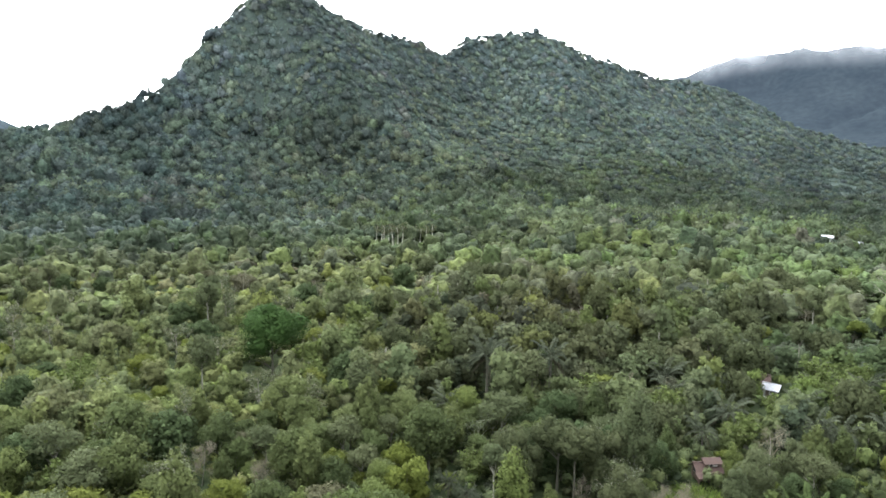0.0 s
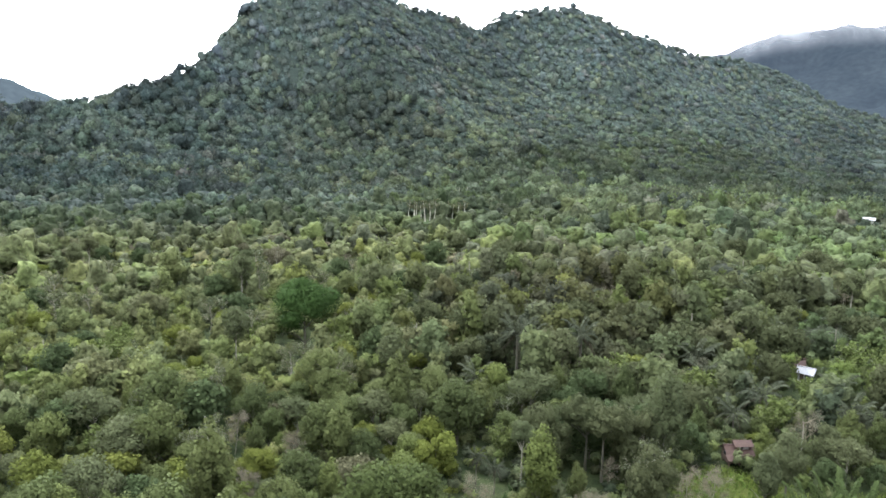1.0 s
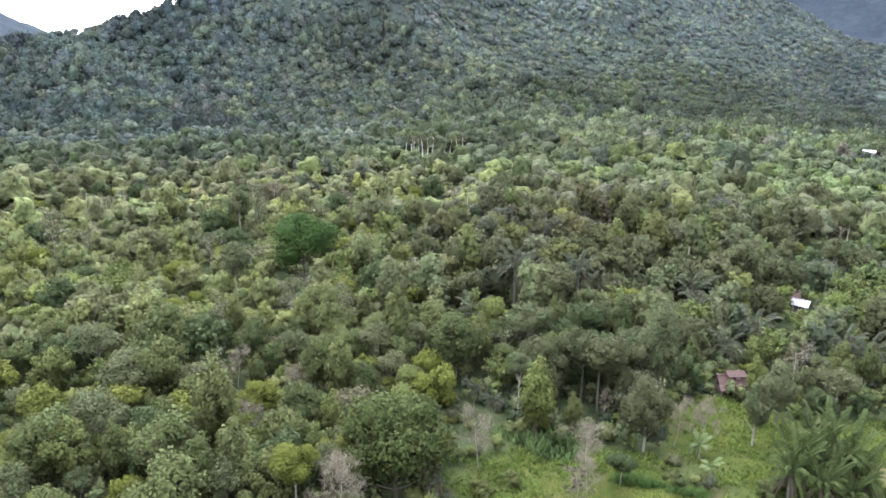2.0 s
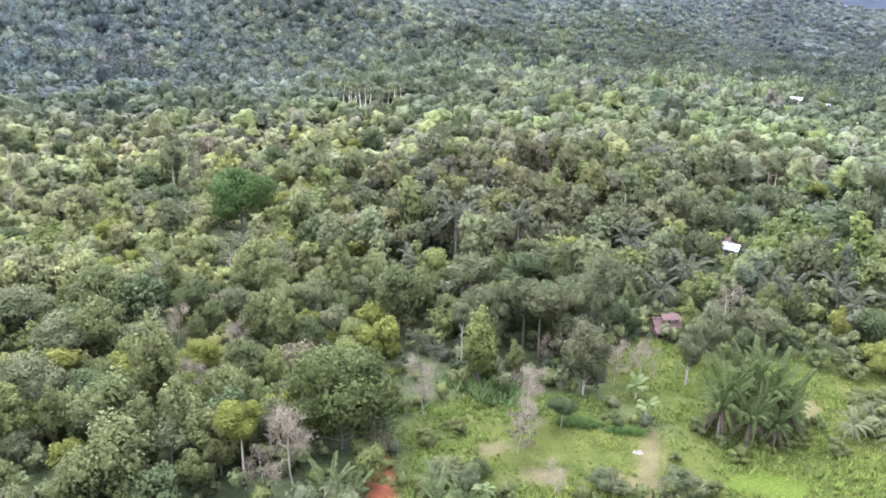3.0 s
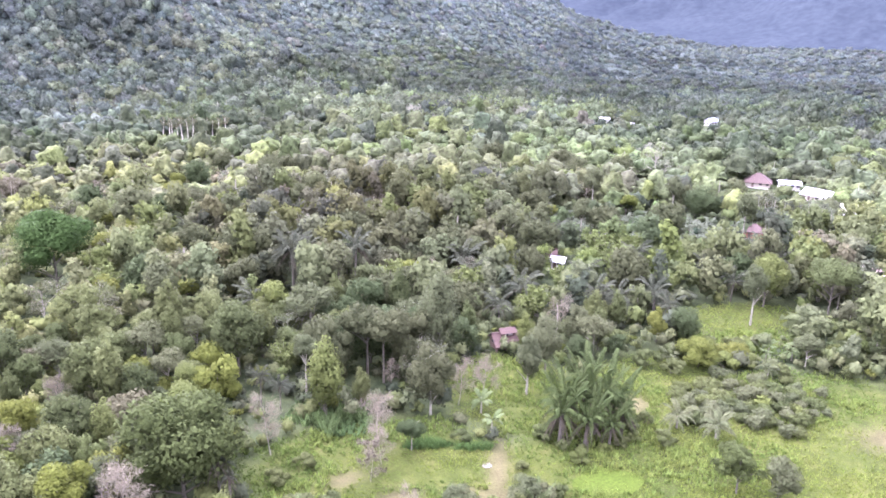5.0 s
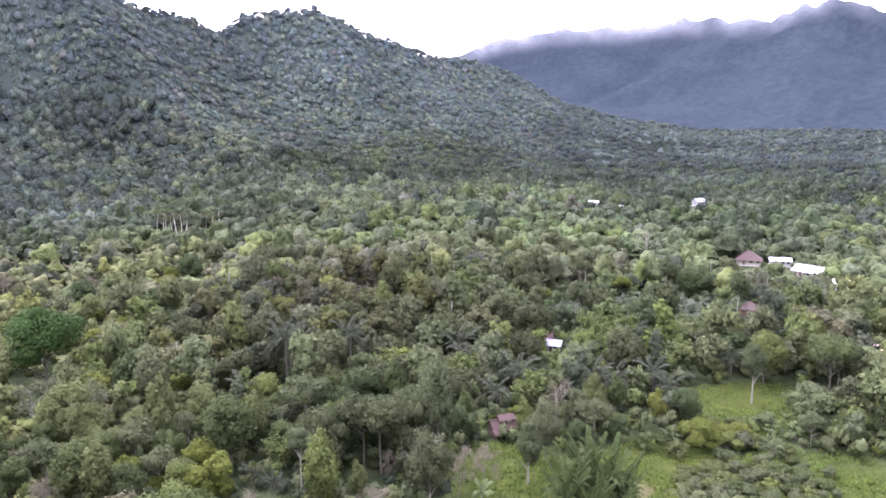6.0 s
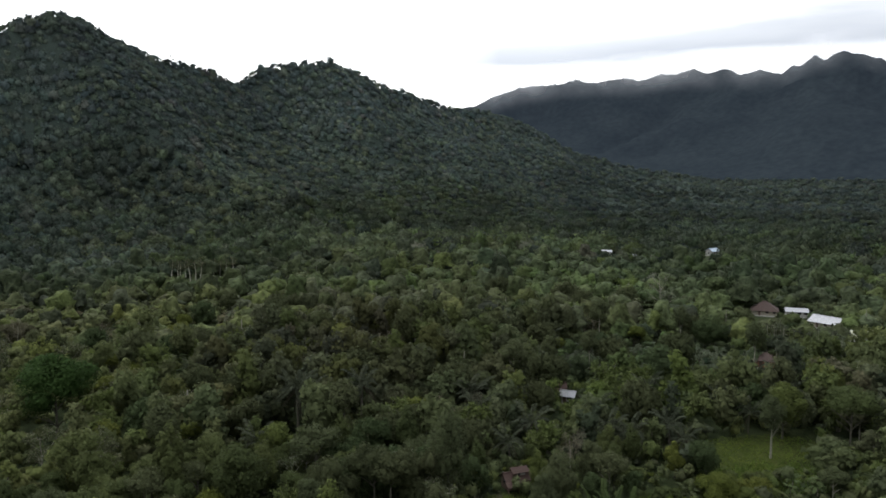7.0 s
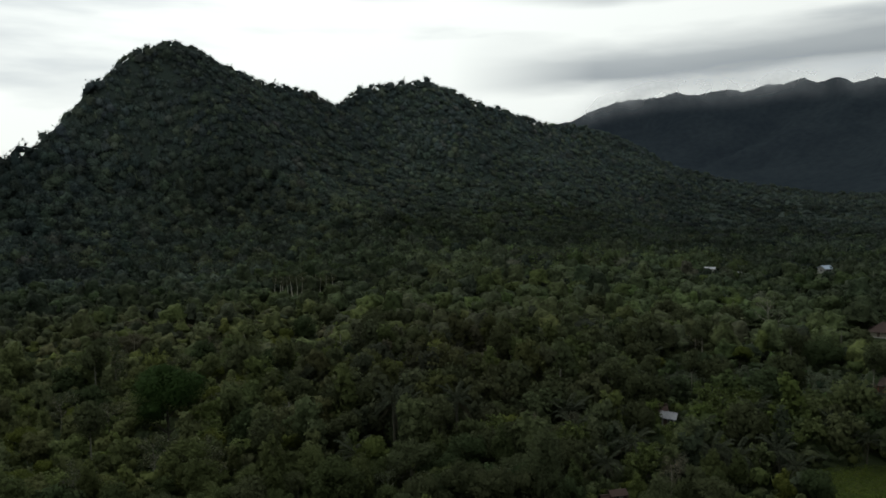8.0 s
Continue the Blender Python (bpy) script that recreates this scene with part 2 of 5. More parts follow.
# crest point, width of the slope, how hollow the slope is
HILL = [(bearing(-60, 640, -2), 190, 1.4), (bearing(-38, 640, -0.7), 200, 1.3), (bearing(-28, 650, 0.1), 220, 1.3), (bearing(-22.6, 680, 1.7), 240, 1.4),
        (bearing(-19.6, 710, 3.8), 240, 1.7), (bearing(-16.3, 755, 7.85), 260, 1.7), (bearing(-14.1, 780, 9.6), 320, 1.35), (bearing(-11.9, 800, 10.4), 385, 1.15),
        (bearing(-10.2, 815, 10.1), 380, 1.2), (bearing(-8.5, 830, 9.1), 370, 1.3), (bearing(-5.4, 870, 7.75), 340, 1.5), (bearing(-2.6, 895, 7.4), 330, 1.7), (bearing(-0.2, 915, 6.3), 330, 1.9),
        (bearing(1.5, 940, 7.4), 340, 1.7), (bearing(6.5, 990, 8), 360, 1.3), (bearing(10.7, 1050, 6.2), 350, 1.5), (bearing(15.3, 1130, 4.6), 330, 1.5),
        (bearing(17.8, 1170, 4.5), 320, 1.4), (bearing(20.6, 1230, 3.6), 320, 1.3), (bearing(24.6, 1300, 1.3), 300, 1.3), (bearing(28.4, 1340, 0.25), 300, 1.4), (bearing(34.7, 1380, -0.65), 300, 1.4), (bearing(46, 1380, -0.7), 300, 1.4), (bearing(62, 1380, -0.9), 300, 1.4)]
FAR_RANGE = [(bearing(10, 3300, 3.6), 1000, 1.3), (bearing(16.8, 3250, 4.8), 1000, 1.3), (bearing(20, 3200, 6.0), 1000, 1.3), (bearing(23.5, 3200, 6.6), 1000, 1.3),
             (bearing(28.5, 3150, 6.6), 1000, 1.2), (bearing(32, 3100, 6.95), 1000, 1.2), (bearing(38.5, 3000, 6.75), 1000, 1.2), (bearing(40.4, 2950, 7.6), 1000, 1.2),
             (bearing(42.8, 2900, 7.85), 1000, 1.2), (bearing(45.3, 2900, 6.8), 1000, 1.2), (bearing(56, 2900, 5.5), 1000, 1.3)]
FAR_HILL = [(bearing(-62, 1500, 3.0), 500, 1.2), (bearing(-42, 1600, 3.4), 500, 1.2), (bearing(-32.1, 1700, 1.75), 450, 1.2), (bearing(-29.3, 1750, 0.35), 350, 1.2), (bearing(-25, 1800, -1.2), 300, 1.2)]


def plain(x, y):
    r = np.hypot(x, y)
    z = 0.014 * np.clip(r - 260, 0, None) + 5.0 * (fractal(x, y, 160, 5, 3) - 0.5) * np.clip((r - 120) / 300, 0, 1)
    return z + 0.5 * (fractal(x, y, 22, 9, 3) - 0.5)


def ridge(x, y, crest, roughness=0.16, gully=150.0):
    """Height over the plain of a crest line and its slopes: each stretch of the crest counts by its nearness."""
    low = plain(x, y)
    fold = np.abs(fractal(x, y, gully, 21, 3) - 0.5) * 2
    total, weight = np.zeros(x.shape), np.zeros(x.shape)
    for (a, wa, pa), (b, wb, pb) in zip(crest, crest[1:]):
        dx, dy = b[0] - a[0], b[1] - a[1]
        t = np.clip(((x - a[0]) * dx + (y - a[1]) * dy) / (dx * dx + dy * dy), 0, 1)
        d = np.hypot(x - a[0] - t * dx, y - a[1] - t * dy)
        u = np.clip(d / (wa + t * (wb - wa)), 0, 1)
        rise = np.clip(a[2] + t * (b[2] - a[2]) - low, 0, None) * (1 - u) ** (pa + t * (pb - pa))
        rise = rise * (1 - roughness * 4 * u * (1 - u) * (1 - 2 * fold))
        k = math.hypot(dx, dy) / (d + 6.0) ** 4
        total, weight = total + k * rise, weight + k
    return total / weight


def land(x, y):
    x, y = np.asarray(x, float), np.asarray(y, float)
    return plain(x, y) + ridge(x, y, HILL)


def land_at(x, y):
    return float(land(np.array([x]), np.array([y]))[0])


# where the dark hill forest begins: degrees to the right of +y, metres away
HILL_EDGE = [(-60, 400), (-32, 412), (-8, 430), (-3, 545), (3, 660), (10, 780), (20, 880), (30, 930), (60, 950)]


def hill_depth(x, y):
    """Metres past the foot of the dark hill forest, along an uneven edge."""
    edge = np.interp(np.degrees(np.arctan2(x, y)), [e[0] for e in HILL_EDGE], [e[1] for e in HILL_EDGE])
    return np.hypot(x, y) - edge + 70 * (fractal(x, y, 70, 79, 3) - 0.5)


# grassy clearings: centre, half sizes, turn in degrees
CLEARINGS = [(17, 92, 19, 15, 0), (47, 84, 30, 13, 0), (82, 90, 36, 20, 0), (105, 135.5, 17, 9, 0), (98, 124.5, 12, 5, 0), (45, 112, 13, 16, 10), (10, 75, 14, 14, 0), (40, 68, 60, 12, 0),
             (70, 112, 16, 9, 20), (-26, 408, 20, 13, 0), (-8, 395, 12, 8, 0)]


BARE = [(11.7, 92.3, 2.6, 1.6, 20), (33.5, 90, 1.5, 8, -20), (31, 83, 3.0, 3.5, 0), (62, 104, 3.5, 3.0, 20), (27, 86, 2, 1.5, 0), (96, 84, 5, 3, 0), (18, 86, 3, 2, 0), (-26, 411, 4, 2, 0)]
CLAY = [(-3.6, 84.5, 1.7, 7, 4), (-3.2, 78, 2.4, 4, 0)]


def patches(x, y, spots, grain, soft):
    """1 inside the given ellipses, with frayed edges."""
    best = np.full(np.shape(x), 9.0)
    for cx, cy, rx, ry, turn in spots:
        c, s = math.cos(radians(turn)), math.sin(radians(turn))
        u, v = (x - cx) * c + (y - cy) * s, -(x - cx) * s + (y - cy) * c
        best = np.minimum(best, np.hypot(u / rx, v / ry))
    best = best + 0.5 * (fractal(x, y, grain, 33, 3) - 0.5)
    return np.clip((1 + soft / 2 - best) / soft, 0, 1)


def clearing(x, y):
    """1 on grass, 0 under trees."""
    return patches(x, y, CLEARINGS, 9, 0.35)


# places kept free of the scattered trees: x, y, radius
KEEP = []


def taken(x, y, part_of=1.0, pad=0.0):
    hit = np.zeros(np.shape(x), bool)
    for cx, cy, r in KEEP:
        hit |= np.hypot(x - cx, y - cy) < r * part_of + pad
    return hit


# ---- mesh helpers ----
def fast_mesh(name, verts, faces, mats, face_mat=None, tint=None, smooth=False, puff=None):
    """A mesh from numpy arrays; faces is a list of index arrays, one for each face size."""
    me = bpy.data.meshes.new(name)
    verts = np.asarray(verts, np.float32)
    faces = [np.asarray(f, np.int32) for f in faces if len(f)]
    loops = np.concatenate([f.ravel() for f in faces])
    sizes = np.concatenate([np.full(len(f), f.shape[1]) for f in faces])
    me.vertices.add(len(verts))
    me.vertices.foreach_set("co", verts.ravel())
    me.loops.add(len(loops))
    me.loops.foreach_set("vertex_index", loops)
    me.polygons.add(len(sizes))
    me.polygons.foreach_set("loop_start", np.concatenate([[0], np.cumsum(sizes)[:-1]]).astype(np.int32))
    for m in mats:
        me.materials.append(m)
    if face_mat is not None:
        me.polygons.foreach_set("material_index", np.asarray(face_mat, np.int32))
    if tint is not None:
        a = me.attributes.new("tint", "FLOAT_COLOR", "POINT")
        a.data.foreach_set("color", np.concatenate([tint, np.ones((len(tint), 1))], 1).astype(np.float32).ravel())
    if puff is not None:
        a = me.attributes.new("puff", "FLOAT_VECTOR", "POINT")
        a.data.foreach_set("vector", np.asarray(puff, np.float32).ravel())
    me.update(calc_edges=True)
    me.polygons.foreach_set("use_smooth", np.full(len(sizes), smooth))
    return me


class Heap:
    """Gathers pieces of one mesh."""

    def __init__(self):
        self.v, self.q, self.t, self.n, self.puffs = [], [], [], 0, []

    def add(self, v, q=(), t=(), puff=None):
        self.v.append(np.asarray(v, float))
        self.puffs.append(np.zeros((len(v), 3)) if puff is None else np.asarray(puff, float))
        if len(q):
            self.q.append(np.asarray(q) + self.n)
        if len(t):
            self.t.append(np.asarray(t) + self.n)
        self.n += len(v)
        return self

    def arrays(self):
        return np.concatenate(self.v), (np.concatenate(self.q) if self.q else np.zeros((0, 4), int)), (np.concatenate(self.t) if self.t else np.zeros((0, 3), int))

    def mesh(self, name, mat, smooth=False):
        v, q, t = self.arrays()
        return fast_mesh(name, v, [q, t], [mat], smooth=smooth, puff=np.concatenate(self.puffs))


def piece(name, mesh, parent=None, label=""):
    ob = new(name, mesh)
    ob.parent = parent
    return tagged(ob, label) if label else ob


def unit(v):
    return v / np.maximum(np.linalg.norm(v, axis=-1, keepdims=True), 1e-9)


def cards(rng, p, nrm, size):
    """Bent leaf-clump faces at p."""
    n = len(p)
    a = unit(np.cross(nrm, rng.normal(size=(n, 3))))
    b = np.cross(nrm, a)
    s = np.asarray(size).reshape(-1, 1)
    k = s * rng.uniform(0.32, 0.5, (n, 1))
    v = np.stack([p - a * s * 0.5, p + b * k + nrm * s * 0.12, p + a * s * 0.5 - nrm * s * rng.uniform(0, 0.3, (n, 1)), p - b * k], 1).reshape(-1, 3)
    return v, np.arange(4 * n).reshape(-1, 4), ()


def chips(rng, p, nrm, size):
    """The same for far crowns: one triangle a clump."""
    n = len(p)
    a = unit(np.cross(nrm, rng.normal(size=(n, 3))))
    b = np.cross(nrm, a)
    s = np.asarray(size).reshape(-1, 1)
    v = np.stack([p - a * s * 0.55 - b * s * 0.3, p + a * s * rng.uniform(0.35, 0.6, (n, 1)) - b * s * 0.3, p + b * s * rng.uniform(0.4, 0.7, (n, 1))], 1).reshape(-1, 3)
    return v, (), np.arange(3 * n).reshape(-1, 3)


def tube(points, radii, sides=5):
    """A tapered tube along points."""
    pts = np.asarray(points, float)
    way = unit(np.gradient(pts, axis=0))
    ref = np.where(np.abs(way[:, 2:3]) > 0.9, np.array([[1.0, 0, 0]]), np.array([[0, 0, 1.0]]))
    a = unit(np.cross(way, ref))
    b = np.cross(way, a)
    ang = np.arange(sides) * 2 * np.pi / sides
    ring = a[:, None] * np.cos(ang)[None, :, None] + b[:, None] * np.sin(ang)[None, :, None]
    v = (pts[:, None] + ring * np.asarray(radii, float)[:, None, None]).reshape(-1, 3)
    q = [(i * sides + j, i * sides + (j + 1) % sides, (i + 1) * sides + (j + 1) % sides, (i + 1) * sides + j) for i in range(len(pts) - 1) for j in range(sides)]
    return v, q


ICO = [(0, 0, 1), *[(0.894 * math.cos(radians(72 * i)), 0.894 * math.sin(radians(72 * i)), 0.447) for i in range(5)],
       *[(0.894 * math.cos(radians(72 * i + 36)), 0.894 * math.sin(radians(72 * i + 36)), -0.447) for i in range(5)], (0, 0, -1)]
ICO_T = [(0, 1 + i, 1 + (i + 1) % 5) for i in range(5)] + [(1 + i, 6 + i, 1 + (i + 1) % 5) for i in range(5)] + [(6 + i, 6 + (i + 1) % 5, 1 + (i + 1) % 5) for i in range(5)] + [(11, 6 + (i + 1) % 5, 6 + i) for i in range(5)]


OCTA = [(0, 0, 1), (1, 0, 0), (0, 1, 0), (-1, 0, 0), (0, -1, 0), (0, 0, -1)]
OCTA_T = [(0, 1 + i, 1 + (i + 1) % 4) for i in range(4)] + [(5, 1 + (i + 1) % 4, 1 + i) for i in range(4)]


def crown(seed, wide, high, lobes, count, size, shape="round", core=0.72, leaf=cards, lift=0.0):
    """A crown that stands on z = 0: lobes of leaf clumps with gaps between them, dark and thin inside."""
    rng = np.random.default_rng(seed)
    heap = Heap()
    c = unit(rng.normal(size=(lobes, 3))) * rng.uniform(0.35, 1, (lobes, 1)) ** 0.5
    c[0] = (0, 0, 0.35)
    lr = rng.uniform(0.3, 0.52, lobes) if lobes < 10 else rng.uniform(0.18, 0.42, lobes)
    if lobes < 4:
        lr = lr + 0.25
        c = c * 0.45
    c = c * (1 - lr[:, None] * 0.8)
    if shape == "tall":
        taper = 1 - 0.65 * (c[:, 2] * 0.5 + 0.5) ** 1.2
        c[:, :2] *= taper[:, None]
        lr = lr * (0.55 + 0.45 * taper)
    if shape == "umbrella":
        c[:, 2] = 0.5 + 0.3 * rng.uniform(-1, 1, lobes) - 0.3 * np.hypot(c[:, 0], c[:, 1])
    scale = np.array([wide, wide, high / 2])
    pick = rng.choice(lobes, count, p=lr ** 2 / (lr ** 2).sum())
    d = unit(rng.normal(size=(count, 3)) + (0, 0, 0.35))
    p = (c[pick] + d * lr[pick, None] * rng.uniform(0.68, 1.2, (count, 1))) * scale
    inside = (np.linalg.norm((p / scale)[:, None] - c[None], axis=2) < lr[None] * 0.62).any(1)
    p, d = p[~inside], d[~inside]
    whole = unit(p / scale + (0, 0, 0.25))
    nrm = unit(unit(d / scale) + 0.55 * rng.normal(size=d.shape))
    v, q, t = leaf(rng, p + (0, 0, high / 2), nrm, size * rng.uniform(0.6, 1.35, len(p)))
    heap.add(v, q, t, np.repeat(unit(0.55 * d + 0.45 * whole + (0, 0, lift)), len(v) // max(len(p), 1), 0))
    if core:
        form, sides = (OCTA, OCTA_T) if lobes > 7 else (ICO, ICO_T)
        for k in range(lobes):
            turn = np.array(form) * rng.uniform(0.72, 1.25, (len(form), 1))
            at = c[k] + turn * lr[k] * core
            heap.add(at * scale + (0, 0, high / 2), t=sides, puff=unit(0.55 * np.array(form) + 0.45 * unit(at + (0, 0, 0.25)) + (0, 0, lift)))
    return heap


def ball(steps):
    """Directions and triangles of a sphere, each face of the icosahedron split into steps squared."""
    points, tris, seen = [], [], {}
    def corner(p):
        p = p / np.linalg.norm(p)
        key = tuple(np.round(p, 4))
        if key not in seen:
            seen[key] = len(points)
            points.append(p)
        return seen[key]
    for f in ICO_T:
        a, b, c = (np.array(ICO[k], float) for k in f)
        at = {(i, j): corner(a + (b - a) * i / steps + (c - a) * j / steps) for i in range(steps + 1) for j in range(steps + 1 - i)}
        for i in range(steps):
            for j in range(steps - i):
                tris.append((at[i, j], at[i + 1, j], at[i, j + 1]))
                if i + j < steps - 1:
                    tris.append((at[i + 1, j], at[i + 1, j + 1], at[i, j + 1]))
    return np.array(points), np.array(tris)


def dome(seed, high, steps, lumps, count, size, lift=0.15, cut=-0.45, hull=0):
    """A far crown on z = 0, half width 1: a billowing hull of rounded lumps, open below, with leaf clumps standing off it."""
    rng = np.random.default_rng(seed)
    d, t = ball(steps)
    c = unit(rng.normal(size=(lumps, 3)) + (0, 0, 0.45))
    wide = rng.uniform(0.05, 0.14, lumps)
    tall = rng.uniform(0.25, 0.6, lumps)
    bump = (tall * np.exp(-(1 - d @ c.T) / wide)).max(1)
    r = (0.58 + bump) * rng.uniform(0.8, 1.18, len(d))
    p = d * r[:, None] * (1, 1, high / 2)
    t = t[(d[t][:, :, 2] > cut).all(1)]
    face = np.cross(p[t[:, 1]] - p[t[:, 0]], p[t[:, 2]] - p[t[:, 0]])
    nrm = np.zeros_like(p)
    for k in range(3):
        np.add.at(nrm, t[:, k], face)
    nrm = unit(nrm)
    if (nrm * d).sum() < 0:
        nrm, t = -nrm, t[:, ::-1]
    soft = unit(nrm + (0, 0, lift))
    used = np.unique(t)
    back = np.zeros(len(d), int)
    back[used] = np.arange(len(used))
    heap = Heap()
    up = high * 0.42
    if hull:
        form = np.array(ICO)
        near = np.argmax(form @ d.T, 1)
        heap.add(p[near] * hull + (0, 0, up), t=[f for f in ICO_T if f[0] != 11], puff=soft[near])
    else:
        heap.add(p[used] + (0, 0, up), t=back[t], puff=soft[used])
    if count:
        k = rng.choice(used, count)
        w = rng.uniform(0, 0.5, (count, 1))
        k2 = t[rng.integers(0, len(t), count), 0]
        near = np.linalg.norm(p[k] - p[k2], axis=1, keepdims=True) < 0.7
        at = np.where(near, p[k] * (1 - w) + p[k2] * w, p[k]) * rng.uniform(0.92, 1.16, (count, 1))
        v, q, tt = chips(rng, at + (0, 0, up), unit(nrm[k] + (0.9 if hull else 0.6) * rng.normal(size=(count, 3))), size * rng.uniform(0.6, 1.3, count))
        heap.add(v, q, tt, np.repeat(soft[k], 3, 0))
    return heap


# ---- ground ----
def ground_sheet():
    fine = np.arange(-46, 60.01, 0.7)
    az = np.concatenate([np.arange(-180, -46, 6), fine, np.arange(66, 180, 6)])
    rr = np.concatenate([[0.0], np.arange(10, 60, 10), np.geomspace(60, 1600, 240), np.geomspace(1640, 4600, 40)])
    A, R = np.meshgrid(np.radians(az), rr)
    x, y = R * np.sin(A), R * np.cos(A)
    z = land(x, y)
    n = len(az)
    i, j = np.meshgrid(np.arange(len(rr) - 1), np.arange(n), indexing="ij")
    q = np.stack([i * n + j, i * n + (j + 1) % n, (i + 1) * n + (j + 1) % n, (i + 1) * n + j], -1).reshape(-1, 4)[:, ::-1]
    me = fast_mesh("ground", np.stack([x, y, z], -1).reshape(-1, 3), [q], [ground_material()], smooth=True)
    a = me.attributes.new("clearing", "FLOAT", "POINT")
    a.data.foreach_set("value", clearing(x, y).astype(np.float32).ravel())
    a = me.attributes.new("jungle", "FLOAT", "POINT")
    a.data.foreach_set("value", np.clip(0.5 + hill_depth(x, y) / 30, 0, 1).astype(np.float32).ravel())
    a = me.attributes.new("bare", "FLOAT", "POINT")
    a.data.foreach_set("value", (0.7 * patches(x, y, BARE, 2.2, 1.5)).astype(np.float32).ravel())
    a = me.attributes.new("clay", "FLOAT", "POINT")
    a.data.foreach_set("value", patches(x, y, CLAY, 3, 0.4).astype(np.float32).ravel())
    return tagged(new("ground", me), "grassy farmland and forest floor rising into wooded hills", "ground", kind="structure")


ground_sheet()


def far_range(name, crest, lo, hi, near, far, mat, label):
    az = np.radians(np.arange(lo, hi, 0.16))
    rr = np.linspace(near, far, 64)
    A, R = np.meshgrid(az, rr)
    x, y = R * np.sin(A), R * np.cos(A)
    z = plain(x, y) + ridge(x, y, crest, 0.5, 520.0)
    z = z + (fractal(x, y, 60, 44, 3) - 0.5) * 14 + (fractal(x, y, 330, 47, 2) - 0.5) * 12 * np.clip((z - 90) / 120, 0, 1) + (fractal(x, y, 21, 49, 2) - 0.5) * 11 + 5
    n = len(az)
    i, j = np.meshgrid(np.arange(len(rr) - 1), np.arange(n - 1), indexing="ij")
    q = np.stack([i * n + j, (i + 1) * n + j, (i + 1) * n + j + 1, i * n + j + 1], -1).reshape(-1, 4)[:, ::-1]
    return tagged(new(name, fast_mesh(name, np.stack([x, y, z], -1).reshape(-1, 3), [q], [mat], smooth=True)), label, "mountain", kind="structure")


far_range("backdrop_range", FAR_RANGE, 8, 60, 1440, 3600, far_haze_material("hazed_far_woods", (0.007, 0.010, 0.011), (0.02, 0.026, 0.027), (0.0110, 0.0150, 0.0256)), "distant wooded mountain range under cloud, tinted blue-grey for haze")
far_range("backdrop_hill", FAR_HILL, -64, -22, 1150, 2100, far_haze_material("hazed_far_hill_woods", (0.018, 0.025, 0.027), (0.03, 0.038, 0.038), (0.013, 0.017, 0.027)), "distant wooded hill behind the near ridge, tinted blue-green for haze")


def low_cloud(seed, lo, hi, away, bottom, top, label):
    """A ragged veil of cloud that lies on the far crest, thinning out at its edges."""
    az = np.radians(np.arange(lo, hi, 0.2))
    up = np.linspace(0, 1, 24)
    A, U = np.meshgrid(az, up)
    crest = np.interp(np.degrees(A), [16.8, 20, 23.5, 28.5, 32, 38.5, 40.4, 42.8, 45.3], [4.8, 6.0, 6.6, 6.6, 6.95, 6.75, 7.6, 7.85, 6.8])
    z = EYE[2] + away * np.tan(np.radians(crest + bottom + (top - bottom) * U))
    bulge = 60 * np.sin(np.pi * U)
    v = np.stack([(away - bulge) * np.sin(A), (away - bulge) * np.cos(A), z], -1).reshape(-1, 3)
    n = len(az)
    i, k = np.meshgrid(np.arange(23), np.arange(n - 1), indexing="ij")
    q = np.stack([i * n + k, i * n + k + 1, (i + 1) * n + k + 1, (i + 1) * n + k], -1).reshape(-1, 4)
    m, nd, l, bs = material("cloud_veil", 1.0)
    me = fast_mesh("backdrop_cloud", v, [q], [m], smooth=True)
    ends = np.clip((np.degrees(A) - lo) / 4, 0, 1) * np.clip((hi - np.degrees(A)) / 4, 0, 1)
    a = me.attributes.new("thick", "FLOAT", "POINT")
    a.data.foreach_set("value", (np.sin(np.pi * U) ** 1.6 * ends * np.interp(np.degrees(A), [24, 34, 44], [1.0, 0.75, 0.5])).astype(np.float32).ravel())
    thick = nd.new("ShaderNodeAttribute")
    thick.attribute_name = "thick"
    puffs = ramp(nd, l, noise_of(nd, l, 0.009, 5), [(0.3, (0.12, 0.12, 0.12)), (0.66, (0.6, 0.6, 0.6))])
    bs.inputs["Base Color"].default_value = (0.8, 0.8, 0.82, 1)
    # a faint emission stands in for daylight scattered within the cloud
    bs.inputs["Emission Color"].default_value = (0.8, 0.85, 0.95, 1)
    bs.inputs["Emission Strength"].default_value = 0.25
    l.new(mixed(nd, l, "MULTIPLY", 1.0, thick.outputs["Color"], puffs), bs.inputs["Alpha"])
    return tagged(new("backdrop_cloud", me), label, "cloud", kind="structure")


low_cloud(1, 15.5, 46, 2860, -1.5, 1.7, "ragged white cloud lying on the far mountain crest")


# ---- the forest beyond the farmland ----
def scatter(rng, r0, r1, a0, a1, gap):
    """Jittered places in a sector."""
    xs = np.arange(-r1, r1, gap)
    X, Y = np.meshgrid(xs, np.arange(0, r1, gap * 0.87))
    X = X + (np.arange(X.shape[0])[:, None] % 2) * gap / 2
    X, Y = (X + rng.uniform(-0.42, 0.42, X.shape) * gap).ravel(), (Y + rng.uniform(-0.42, 0.42, Y.shape) * gap).ravel()
    r, a = np.hypot(X, Y), np.degrees(np.arctan2(X, Y))
    ok = (r > r0) & (r < r1) & (a > a0) & (a < a1)
    return X[ok], Y[ok]


